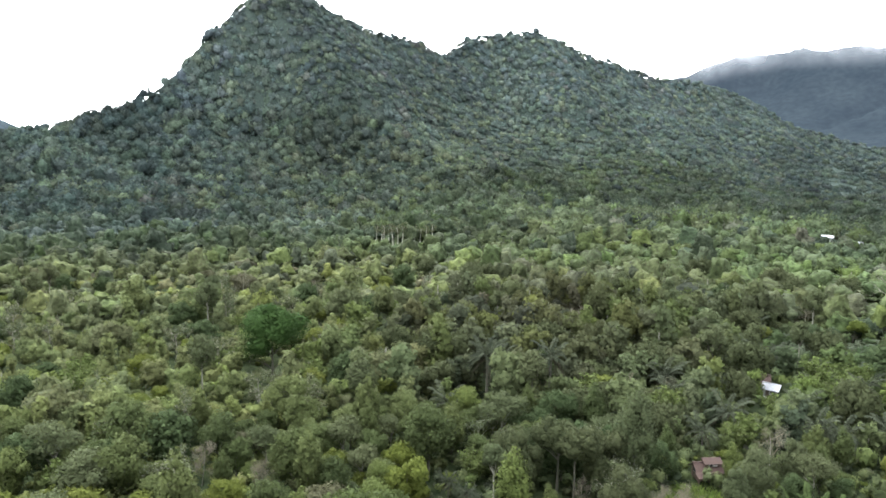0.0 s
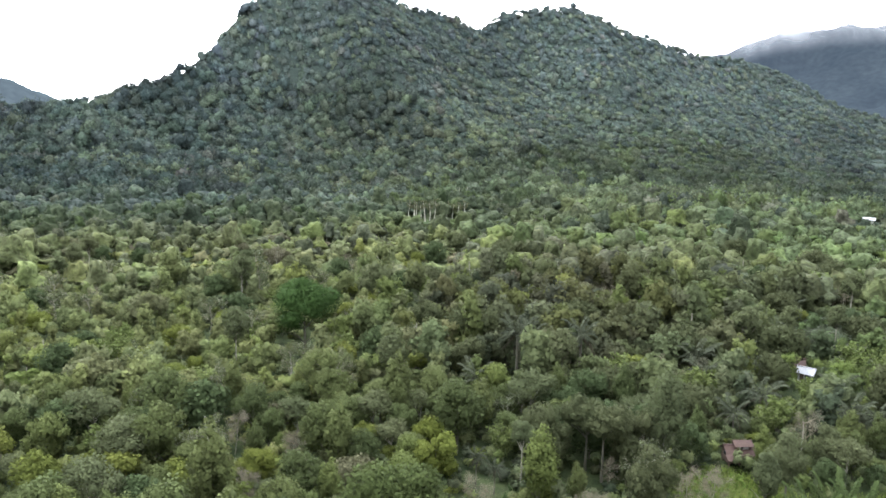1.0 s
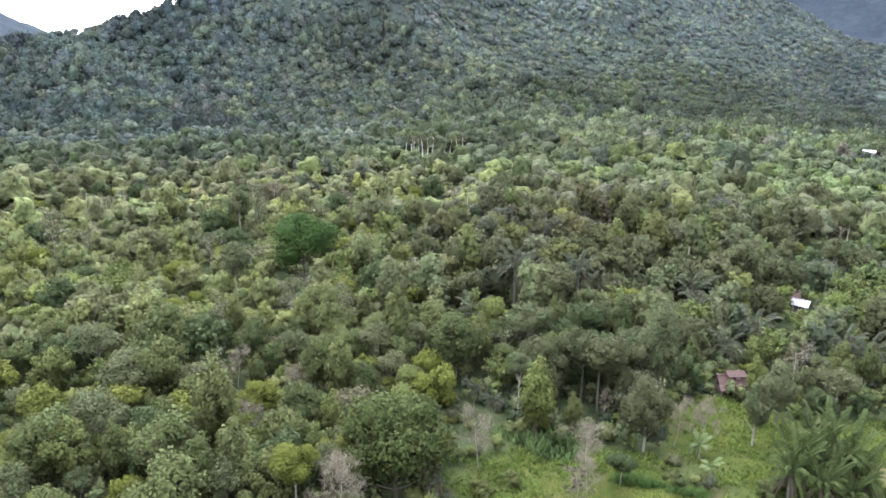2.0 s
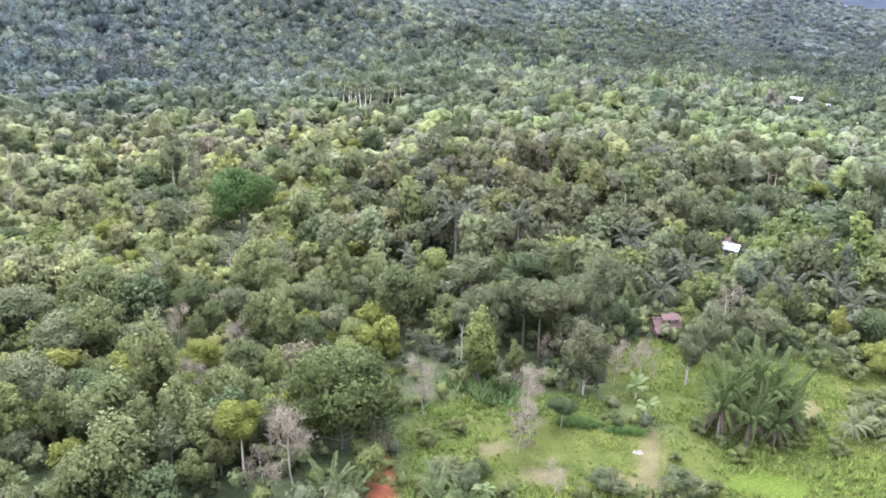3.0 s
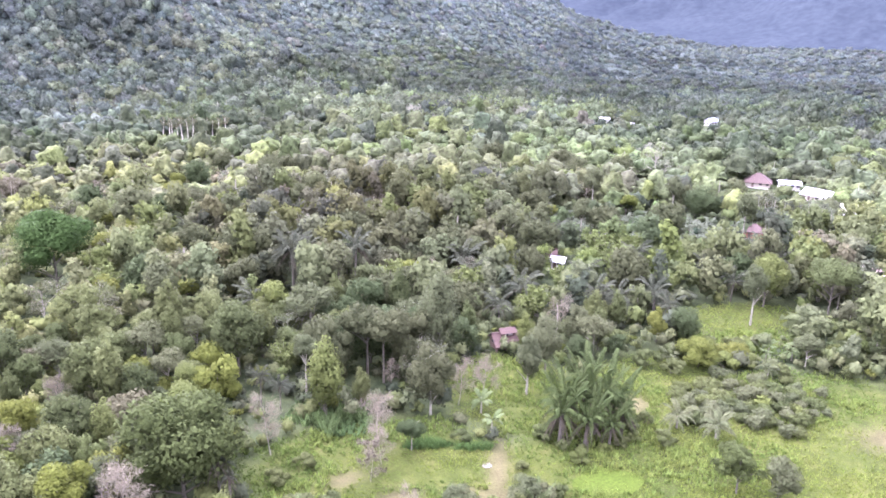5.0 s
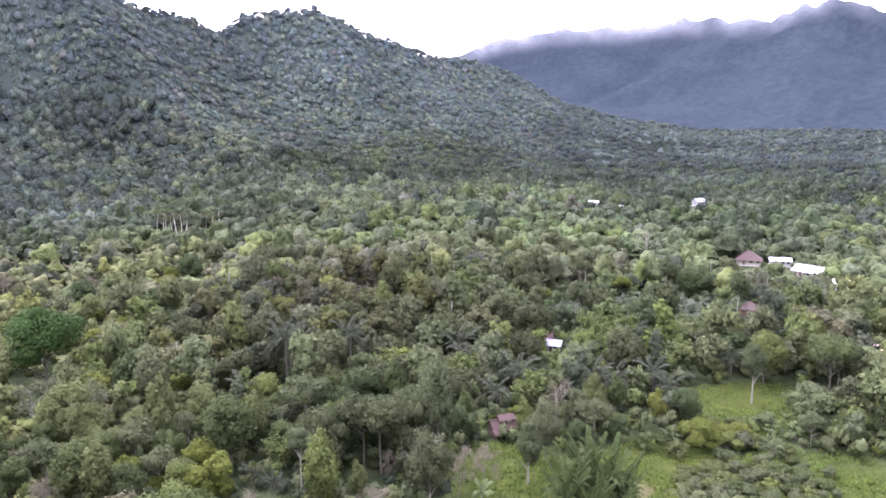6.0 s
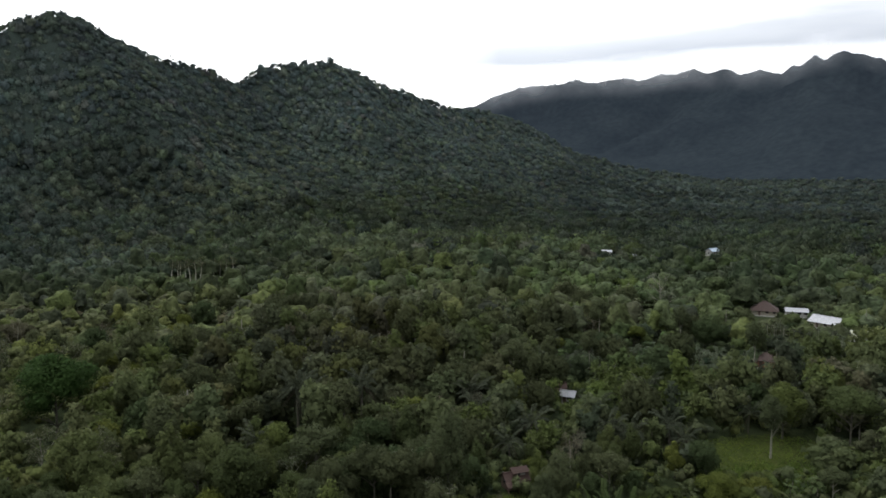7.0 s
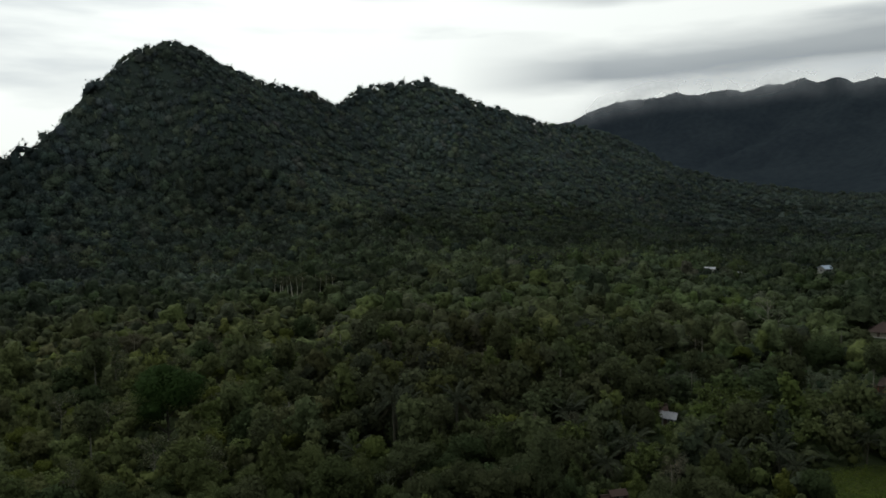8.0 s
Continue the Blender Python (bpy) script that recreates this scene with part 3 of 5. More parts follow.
PALETTE = np.array([(0.064, 0.078, 0.042), (0.072, 0.090, 0.042), (0.079, 0.098, 0.043), (0.083, 0.106, 0.038), (0.079, 0.093, 0.050), (0.044, 0.056, 0.034), (0.090, 0.113, 0.036), (0.085, 0.088, 0.053)])
SHARE = np.array([0.2, 0.22, 0.18, 0.12, 0.09, 0.12, 0.04, 0.03])
# hill crowns: leaf greens greyed and blued to stand for air haze
HILL_HAZE_PALETTE = np.array([(0.072, 0.091, 0.082), (0.084, 0.103, 0.083), (0.072, 0.090, 0.087), (0.100, 0.118, 0.086), (0.060, 0.078, 0.074), (0.096, 0.102, 0.094)])
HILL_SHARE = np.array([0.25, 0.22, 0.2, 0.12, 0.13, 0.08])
# stands with their own tone and growth: x, y, half sizes, colour of the stand, size of its trees
# the last entry lightens the left slope, haze put into its crown colour
STANDS = [(-110, 205, 90, 75, (1.3, 1.25, 1.15), 0.72), (-190, 400, 120, 90, (0.72, 0.76, 0.86), 1.1), (-290, 560, 170, 130, (0.68, 0.72, 0.82), 1.1), (-70, 315, 80, 50, (1.3, 1.2, 1.15), 0.7), (24, 205, 46, 40, (0.76, 0.71, 0.74), 1.25), (62, 275, 64, 48, (0.78, 0.72, 0.76), 1.4),
          (-45, 130, 40, 30, (1.3, 1.25, 1.1), 0.8), (120, 205, 34, 26, (0.8, 0.95, 0.95), 0.45), (92, 172, 22, 16, (0.98, 1.06, 0.85), 0.9), (160, 330, 120, 70, (1.0, 1.05, 1.0), 0.9), (105, 235, 60, 70, (0.9, 0.9, 0.9), 1.1), (125, 480, 100, 130, (1.28, 1.24, 1.2), 1.0), (430, 600, 190, 230, (0.8, 0.82, 0.86), 1.0), (-440, 800, 170, 210, (1.28, 1.28, 1.3), 1.0)]


def behind_crest(x, y):
    """Beyond the crest of the near hill, on the slope that nobody sees."""
    a, r = np.arctan2(x, y), np.hypot(x, y)
    ca = [math.atan2(p[0], p[1]) for p, _, _ in HILL]
    cr = [math.hypot(p[0], p[1]) for p, _, _ in HILL]
    return r > np.interp(a, ca, cr) + 22


def woods(name, seed, r0, r1, gap, kinds, wide, high, label, a0=-36, a1=50, stem=0.0, low=0.12, scrub=False, stretch=(0.7, 1.4), sink=0.3, flat=1.0, leaf=None, pad=0.0, gain=1.0):
    """A stretch of forest as one mesh: crowns of several kinds at jittered places, with their stems."""
    rng = np.random.default_rng(seed)
    x, y = scatter(rng, r0, r1, a0, a1, gap)
    keep = (clearing(x, y) < 0.4) & ~taken(x, y, 0.5 if scrub else 1.0, pad) & ~behind_crest(x, y) & ((np.degrees(np.arctan2(x, y)) < 26) | (np.hypot(x, y) < 820) | (rng.uniform(0, 1, len(x)) < 0.6))
    x, y = x[keep], y[keep]
    if flat < 1:  # steep ground holds more crowns to the plan's square metre
        r = np.hypot(x, y)
        steep = np.abs(land(x * (1 + 4 / r), y * (1 + 4 / r)) - land(x, y)) / 4
        keep = rng.uniform(0, 1, len(x)) < flat + steep * 0.9
        x, y = x[keep], y[keep]
    z = land(x, y)
    n = len(x)
    rise, far = ridge(x, y, HILL), np.hypot(x, y)
    on_hill = np.clip(0.5 + hill_depth(x, y) / 40, 0, 1) > rng.uniform(0, 1, n)
    # haze put into the hill colour: greener and denser at the foot, paler and bluer high up and far off
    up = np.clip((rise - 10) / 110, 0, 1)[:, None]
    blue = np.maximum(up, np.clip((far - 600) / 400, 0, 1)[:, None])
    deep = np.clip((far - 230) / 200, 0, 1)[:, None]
    hazed_hill_tone = (0.76 + 0.2 * up) * ((1 - blue) * np.array((1.0, 1.04, 0.84)) + up * np.array((1.0, 1.06, 1.1)) + (blue - up) * np.array((0.72, 0.76, 0.76)))
    # valley crowns darker with distance; their growing blue is air haze painted in
    hazed_plain_tone = (1 - deep) * np.array((1.1, 1.08, 1.08)) + deep * np.array((0.54, 0.58, 0.68))
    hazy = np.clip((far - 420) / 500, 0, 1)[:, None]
    hazed_plain_tone = hazed_plain_tone * (1 + hazy * np.array((-0.02, -0.06, 0.32))) * (1 + np.clip((far - 240) / 120, 0, 1) * 1.1 * (fractal(x, y, 75, 83, 3) - 0.5))[:, None]
    patch = np.clip((fractal(x, y, 36, 71, 2) - 0.28) / 0.44, 0, 0.999)
    ranks = np.searchsorted(np.cumsum(SHARE / SHARE.sum()), np.clip(0.5 * rng.uniform(0, 1, n) + 0.5 * patch, 0, 0.999))
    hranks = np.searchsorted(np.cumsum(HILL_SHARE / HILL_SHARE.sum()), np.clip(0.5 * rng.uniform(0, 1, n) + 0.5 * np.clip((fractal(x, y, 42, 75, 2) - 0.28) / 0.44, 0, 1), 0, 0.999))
    tone = np.where(on_hill[:, None], HILL_HAZE_PALETTE[hranks] * rng.uniform(0.82, 1.2, (n, 1)) * (0.5 + fractal(x, y, 90, 73, 3))[:, None] * hazed_hill_tone, PALETTE[ranks if not scrub else np.minimum(ranks, 5)] * rng.uniform(0.8, 1.1, (n, 1)) * hazed_plain_tone * gain) * rng.uniform(0.95, 1.05, (n, 3))
    size = np.exp(rng.normal(0, np.where(on_hill, 0.4, 0.36), n)) * np.where(rng.uniform(0, 1, n) < 0.07, 1.3, 1.0)
    for sx, sy, sa, sb, shade, grow in STANDS:
        k = np.clip(1.25 - np.hypot((x - sx) / sa, (y - sy) / sb) + 0.5 * (fractal(x, y, 25, 77, 2) - 0.5), 0, 0.5)[:, None] * 2
        tone = tone * (1 + k * (np.array(shade) - 1))
        size = size * (1 + k[:, 0] * (grow - 1) * (0.3 if scrub else 1))
    # valley trees grow lower than those on the hill
    size = np.clip(size, 0.45, np.where(on_hill, 1.5, 1.35 if scrub else 1.7))
    which = rng.integers(0, len(kinds), n)
    turn = rng.uniform(0, 2 * np.pi, n)
    tall = rng.uniform(*stretch, n)
    fall_x, fall_y = (land(x + 4, y) - land(x - 4, y)) / 8, (land(x, y + 4) - land(x, y - 4)) / 8
    V, Q, T, C, N, off = [], [], [], [], [], 0
    for k, heap in enumerate(kinds):
        v, q, t = heap.arrays()
        idx = np.where(which == k)[0]
        m = len(idx)
        c, s = np.cos(turn[idx])[:, None], np.sin(turn[idx])[:, None]
        sz = size[idx][:, None]
        vx, vy = (v[:, 0] * c - v[:, 1] * s) * sz * wide, (v[:, 0] * s + v[:, 1] * c) * sz * wide
        foot = z[idx] + high * low * size[idx] - sink + rng.uniform(-1, 1, m) * np.where(on_hill[idx], 0.9, 0.4)
        gx, gy = fall_x[idx][:, None], fall_y[idx][:, None]
        vz = v[:, 2] * sz * tall[idx][:, None] * wide + foot[:, None] + 0.62 * (gx * vx + gy * vy)
        V.append(np.stack([vx + x[idx][:, None], vy + y[idx][:, None], vz], -1).reshape(-1, 3))
        pf = np.concatenate(heap.puffs)
        N.append(np.stack([pf[:, 0] * c - pf[:, 1] * s - 0.45 * gx, pf[:, 0] * s + pf[:, 1] * c - 0.45 * gy, np.repeat(pf[None, :, 2], m, 0)], -1).reshape(-1, 3))
        base = off + (np.arange(m) * len(v))[:, None, None]
        Q.append((q[None] + base).reshape(-1, 4))
        T.append((t[None] + base).reshape(-1, 3))
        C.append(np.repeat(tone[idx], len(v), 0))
        off += m * len(v)
    quads, tris, leaves = np.concatenate(Q), np.concatenate(T), np.concatenate(V)
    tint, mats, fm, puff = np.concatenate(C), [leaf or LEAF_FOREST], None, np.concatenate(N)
    some = np.where((rng.uniform(0, 1, n) < stem) & ~on_hill)[0]
    if len(some):
        sv, sq = tube([(0, 0, -0.1), (0, 0, 1)], [0.028, 0.016], 4)
        hh = (high * size * 0.8)[some]
        SV = np.stack([sv[:, 0] * hh[:, None] + x[some][:, None], sv[:, 1] * hh[:, None] + y[some][:, None], sv[:, 2] * hh[:, None] + z[some][:, None]], -1).reshape(-1, 3)
        SQ = (np.array(sq)[None] + (np.arange(len(some)) * len(sv))[:, None, None]).reshape(-1, 4) + off
        fm = np.concatenate([np.zeros(len(quads)), np.ones(len(SQ)), np.zeros(len(tris))])
        quads, leaves = np.concatenate([quads, SQ]), np.concatenate([leaves, SV])
        tint, mats, puff = np.concatenate([tint, np.ones((len(SV), 3)) * 0.2]), [leaf or LEAF_FOREST, BARK_PALE], np.concatenate([puff, np.zeros((len(SV), 3))])
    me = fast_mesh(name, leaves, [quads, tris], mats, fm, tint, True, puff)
    return tagged(new(name, me), label, "forest", kind="stuff")


def kinds_of(count, size, core, seed, lobes=6, n=6, aspect=1.7, lift=0.0):
    """Unit crowns: half width 1, height as given."""
    shapes = ["round", "round", "tall", "umbrella", "round", "tall"]
    return [crown(seed + i, 1.0, aspect if shapes[i % 6] != "tall" else aspect * 1.25, lobes + (i % 3 if lobes > 1 else 0), count, size, shapes[i % 6], core, chips, lift) for i in range(n)]


# ---- single trees by the fields ----
def tree(name, seed, wide, high, shape, mat, count, size, label, category="tree", bole=0.4, bark=BARK, lobes=9, core=0.6):
    """A thing with a trunk, its limbs and a crown, at the origin."""
    rng = np.random.default_rng(seed)
    root = new(name)
    heap = Heap()
    lean = rng.uniform(-0.3, 0.3, 2)
    top = high * min(0.7, bole + 0.45)
    spine = [(lean[0] * t * t, lean[1] * t * t, -0.6 + (top + 0.6) * t) for t in np.linspace(0, 1, 6)]
    heap.add(*tube(spine, np.linspace(0.019 * high, 0.005 * high, 6), 7))
    for k in range(6):
        a, s = rng.uniform(0, 6.28), high * rng.uniform(max(bole - 0.08, 0.04), min(bole + 0.22, 0.62))
        e = wide * rng.uniform(0.4, 0.7)
        heap.add(*tube([(0, 0, s), (e * 0.5 * math.cos(a), e * 0.5 * math.sin(a), s + 0.12 * high), (e * math.cos(a), e * math.sin(a), s + 0.22 * high)], [0.011 * high, 0.007 * high, 0.003 * high], 4))
    piece("trunk", heap.mesh("trunk", bark, True), root)
    c = crown(seed + 1, wide, high * (1 - bole), lobes + lobes // 2, int(count * 2.0), size * 0.78, shape, core * 0.82, chips)
    top_ob = piece("crown", c.mesh("crown", mat, True), root)
    top_ob.location = (0, 0, high * bole)
    return tagged(root, label, category)


def placed(x, y, turn=0.0, size=1.0):
    return Matrix.Translation((x, y, land_at(x, y))) @ Matrix.Rotation(radians(turn), 4, "Z") @ Matrix.Scale(size, 4)


# -- palms, bananas, bare trees, bamboo --
def frond_mesh(seed, length, rise, droop, mat, pairs=22, leaflet=0.2, hang=0.5):
    """A feather frond that springs from the origin along +x."""
    rng = np.random.default_rng(seed)
    s = np.linspace(0, 1, 9)
    def along(t):
        return np.stack([length * t * (1 - 0.22 * droop * t), 0.06 * length * np.sin(3 * t + seed), length * (rise * t - droop * t * t)], -1)
    heap = Heap()
    heap.add(*tube(along(s), np.linspace(0.012, 0.003, 9) * length, 3))
    t = np.repeat(np.linspace(0.14, 0.99, pairs), 2)
    side = np.tile([1.0, -1.0], pairs)
    base = along(t)
    fwd = unit(along(np.clip(t + 0.03, 0, 1.1)) - base)
    out = np.stack([-fwd[:, 1] * side, fwd[:, 0] * side, np.zeros(len(t))], -1)
    reach = length * leaflet * (0.35 + 0.65 * np.sin(np.pi * np.clip(t, 0, 0.93) ** 0.8)) * rng.uniform(0.8, 1.15, len(t))
    way = unit(out + 0.55 * fwd + np.array([0, 0, -1.0]) * (hang * rng.uniform(0.5, 1.3, len(t)))[:, None])
    w = (fwd * (length * 0.03))
    tip = base + way * reach[:, None]
    mid = base + way * reach[:, None] * 0.5 + np.array([0, 0, 0.05 * length * leaflet])
    v = np.stack([base - w * 0.6, mid - w, tip, mid + w], 1).reshape(-1, 3)
    heap.add(v, np.arange(len(v)).reshape(-1, 4))
    return heap.mesh("frond", mat)


def palm(seed, trunk, length, count, label, mat=LEAF_PALM, steep=(0.2, 1.3), droop=0.75, girth=0.16, name="palm_tree", bark=BARK, dry=0, hang=0.6, pairs=22, leaflet=0.2):
    rng = np.random.default_rng(seed)
    root = new(name)
    lean = rng.uniform(-0.06, 0.06, 2) * trunk
    spine = [(lean[0] * t * t, lean[1] * t * t, -0.4 + (trunk + 0.4) * t) for t in np.linspace(0, 1, 6)]
    piece("trunk", Heap().add(*tube(spine, np.array([1.35, 1.05, 1, 0.95, 0.95, 1.1]) * girth, 7)).mesh("trunk", bark, True), root)
    sorts = [frond_mesh(seed + k, length, r, droop * d, mat, pairs, leaflet, hang=hang) for k, (r, d) in enumerate(((steep[0], 0.8), ((steep[0] + steep[1]) / 2, 1.0), (steep[1], 0.9)))]
    old = frond_mesh(seed + 9, length * 0.8, -0.3, 0.75, LEAF_DRY, pairs, hang=1.0) if dry else None
    for k in range(count + dry):
        f = piece("frond", sorts[k % 3] if k < count else old, root)
        f.matrix_basis = Matrix.Translation((lean[0], lean[1], trunk)) @ Matrix.Rotation(k * 2.4 + rng.uniform(-0.3, 0.3), 4, "Z") @ Matrix.Rotation(rng.uniform(-0.3, 0.3), 4, "X") @ Matrix.Scale(rng.uniform(0.85, 1.1), 4)
    return tagged(root, label, "palm tree")


def blade_mesh(seed, length, wide, rise, droop, mat):
    """A banana leaf: two halves folded along the rib, torn at the edge."""
    rng = np.random.default_rng(seed)
    n = 9
    t = np.linspace(0, 1, n)
    rib = np.stack([length * t * (1 - 0.3 * droop * t), 0 * t, length * (rise * t - droop * t * t)], -1)
    half = wide * np.clip(np.sin(np.pi * np.clip(t * 1.05 - 0.12, 0, 1)) ** 0.6, 0.04, 1) * rng.uniform(0.8, 1.1, n)
    v = np.concatenate([rib, rib + np.stack([0 * t, half, -0.3 * half], -1), rib + np.stack([0 * t, -half, -0.3 * half], -1)])
    q = [(i, i + 1, n + i + 1, n + i) for i in range(n - 1)] + [(i + 1, i, 2 * n + i, 2 * n + i + 1) for i in range(n - 1)]
    heap = Heap().add(v, q)
    heap.add(*tube(rib[:5], np.linspace(0.04, 0.015, 5) * length * 0.5, 4))
    return heap.mesh("leaf", mat)


def banana(seed, high, label, mat=LEAF_BLUE):
    rng = np.random.default_rng(seed)
    root = new("banana_plant")
    piece("stem", Heap().add(*tube([(0, 0, -0.3), (0.03, 0, high * 0.3), (0.05, 0, high * 0.6)], [0.16, 0.13, 0.08], 7)).mesh("stem", BARK_PALE, True), root)
    sorts = [blade_mesh(seed + k, high * 0.75, high * 0.13, r, 0.85, mat) for k, r in enumerate((0.5, 0.95, 1.4))]
    for k in range(9):
        f = piece("leaf", sorts[k % 3], root)
        f.matrix_basis = Matrix.Translation((0.05, 0, high * 0.58)) @ Matrix.Rotation(k * 2.4 + rng.uniform(-0.3, 0.3), 4, "Z")
    return tagged(root, label, "banana plant")


def bare(seed, high, spread, label, bark=TWIGS, name="bare_tree", bole=0.3, levels=4, leaves=None, count=0, girth=1.0, thick=1.0, trunk_mat=None, twigs=2400):
    """A leafless tree: trunk, forking limbs, fine twigs and, on some, a few leaves left."""
    rng = np.random.default_rng(seed)
    root = new(name)
    stem, limbs, ends = Heap(), Heap(), []
    spine = np.array([(0.05 * high * math.sin(2 * t + seed), 0.04 * high * math.sin(3 * t), -0.4 + (high * 0.8 + 0.4) * t) for t in np.linspace(0, 1, 8)])
    stem.add(*tube(spine, np.linspace(0.024, 0.005, 8) * high * girth, 6))

    def fork(p, way, size, thick, level):
        bend = unit(way + rng.normal(0, 0.25, 3) + (0, 0, 0.12))
        pts = [p, p + way * size * 0.5, p + way * size * 0.5 + bend * size * 0.5]
        limbs.add(*tube(pts, [thick, thick * 0.75, thick * 0.5], 4 if level > 1 else 3))
        ends.append(pts[2])
        if level == 0:
            return
        for _ in range(3 if level > 1 else 4):
            k = rng.uniform(0.35, 1)
            start = pts[0] + (pts[2] - pts[0]) * k
            fork(start, unit(bend + rng.normal(0, 0.55, 3) + (0, 0, 0.15)), size * rng.uniform(0.5, 0.72), thick * 0.5, level - 1)

    for k in range(7):
        t = bole + (1 - bole) * (k + rng.uniform(0, 0.8)) / 7.5
        i = min(int(t * 7), 6)
        p = spine[i] + (spine[i + 1] - spine[i]) * (t * 7 - i)
        a = k * 2.4 + rng.uniform(-0.4, 0.4)
        fork(p, unit(np.array([math.cos(a), math.sin(a), rng.uniform(0.45, 1.1)])), spread * rng.uniform(0.4, 0.6) * (1.15 - 0.5 * t), 0.006 * high * thick, levels - 2)
    piece("trunk", stem.mesh("trunk", trunk_mat or BARK_PALE, True), root)
    e = np.array(ends)
    m = twigs
    e = e[rng.integers(0, len(e), m)] + rng.normal(0, 0.06 * spread, (m, 3))
    d = unit(rng.normal(size=e.shape) + (0, 0, 0.5)) * rng.uniform(0.3, 0.8, (m, 1)) * 0.17 * spread
    side = unit(np.cross(d, rng.normal(size=d.shape))) * 0.02 * thick
    limbs.add(np.stack([e - side, e + side, e + d], 1).reshape(-1, 3), (), np.arange(m * 3).reshape(-1, 3))
    tagged(piece("branchwork", limbs.mesh("branchwork", bark), root, "bare twiggy branchwork"), kind="stuff")
    if leaves:
        p = np.array(ends)[rng.integers(0, len(ends), count)] + rng.normal(0, 0.05 * spread, (count, 3))
        tagged(piece("sparse_foliage", Heap().add(*cards(rng, p, unit(rng.normal(size=p.shape) + (0, 0, 0.5)), 0.38 * rng.uniform(0.6, 1.3, count))).mesh("sparse_foliage", leaves), root, "few dry leaves left"), kind="stuff")
    return tagged(root, label, "tree")


def bamboo(seed, high, spread, label):
    rng = np.random.default_rng(seed)
    root = new("bamboo_clump")
    culms, p, d = Heap(), [], []
    for k in range(26):
        a, o = rng.uniform(0, 6.28), rng.uniform(0.2, 1) ** 0.6
        h, out = high * rng.uniform(0.7, 1.05), spread * o
        t = np.linspace(0, 1, 7)
        path = np.stack([math.cos(a) * (0.12 * out + out * t ** 2.2), math.sin(a) * (0.12 * out + out * t ** 2.2), h * (t - 0.18 * o * t ** 4) - 0.2], -1)
        culms.add(*tube(path, np.linspace(0.05, 0.012, 7), 4))
        for s in rng.uniform(0.3, 1.0, 46):
            i = min(int(s * 6), 5)
            p.append(path[i] + (path[i + 1] - path[i]) * (s * 6 - i) + rng.normal(0, 0.35, 3))
            d.append(rng.normal(size=3) + (0, 0, 0.7))
    tagged(piece("cane_thicket", culms.mesh("cane_thicket", BARK_PALE), root), kind="stuff")
    p, d = np.array(p), unit(np.array(d))
    piece("foliage", Heap().add(*cards(rng, p, d, 0.75 * rng.uniform(0.6, 1.3, len(p)))).mesh("foliage", LEAF_BAMBOO), root)
    return tagged(root, label, "bamboo")


# -- buildings --
def slab(heap, corners, thick):
    """A flat plate with four corners, given thickness straight down."""
    c = np.asarray(corners, float)
    heap.add(np.concatenate([c, c - (0, 0, thick)]), [(0, 1, 2, 3), (7, 6, 5, 4), (0, 4, 5, 1), (1, 5, 6, 2), (2, 6, 7, 3), (3, 7, 4, 0)])
    return heap


def block(heap, lo, hi):
    (a, b, c), (d, e, f) = lo, hi
    return slab(heap, [(a, b, f), (d, b, f), (d, e, f), (a, e, f)], f - c)


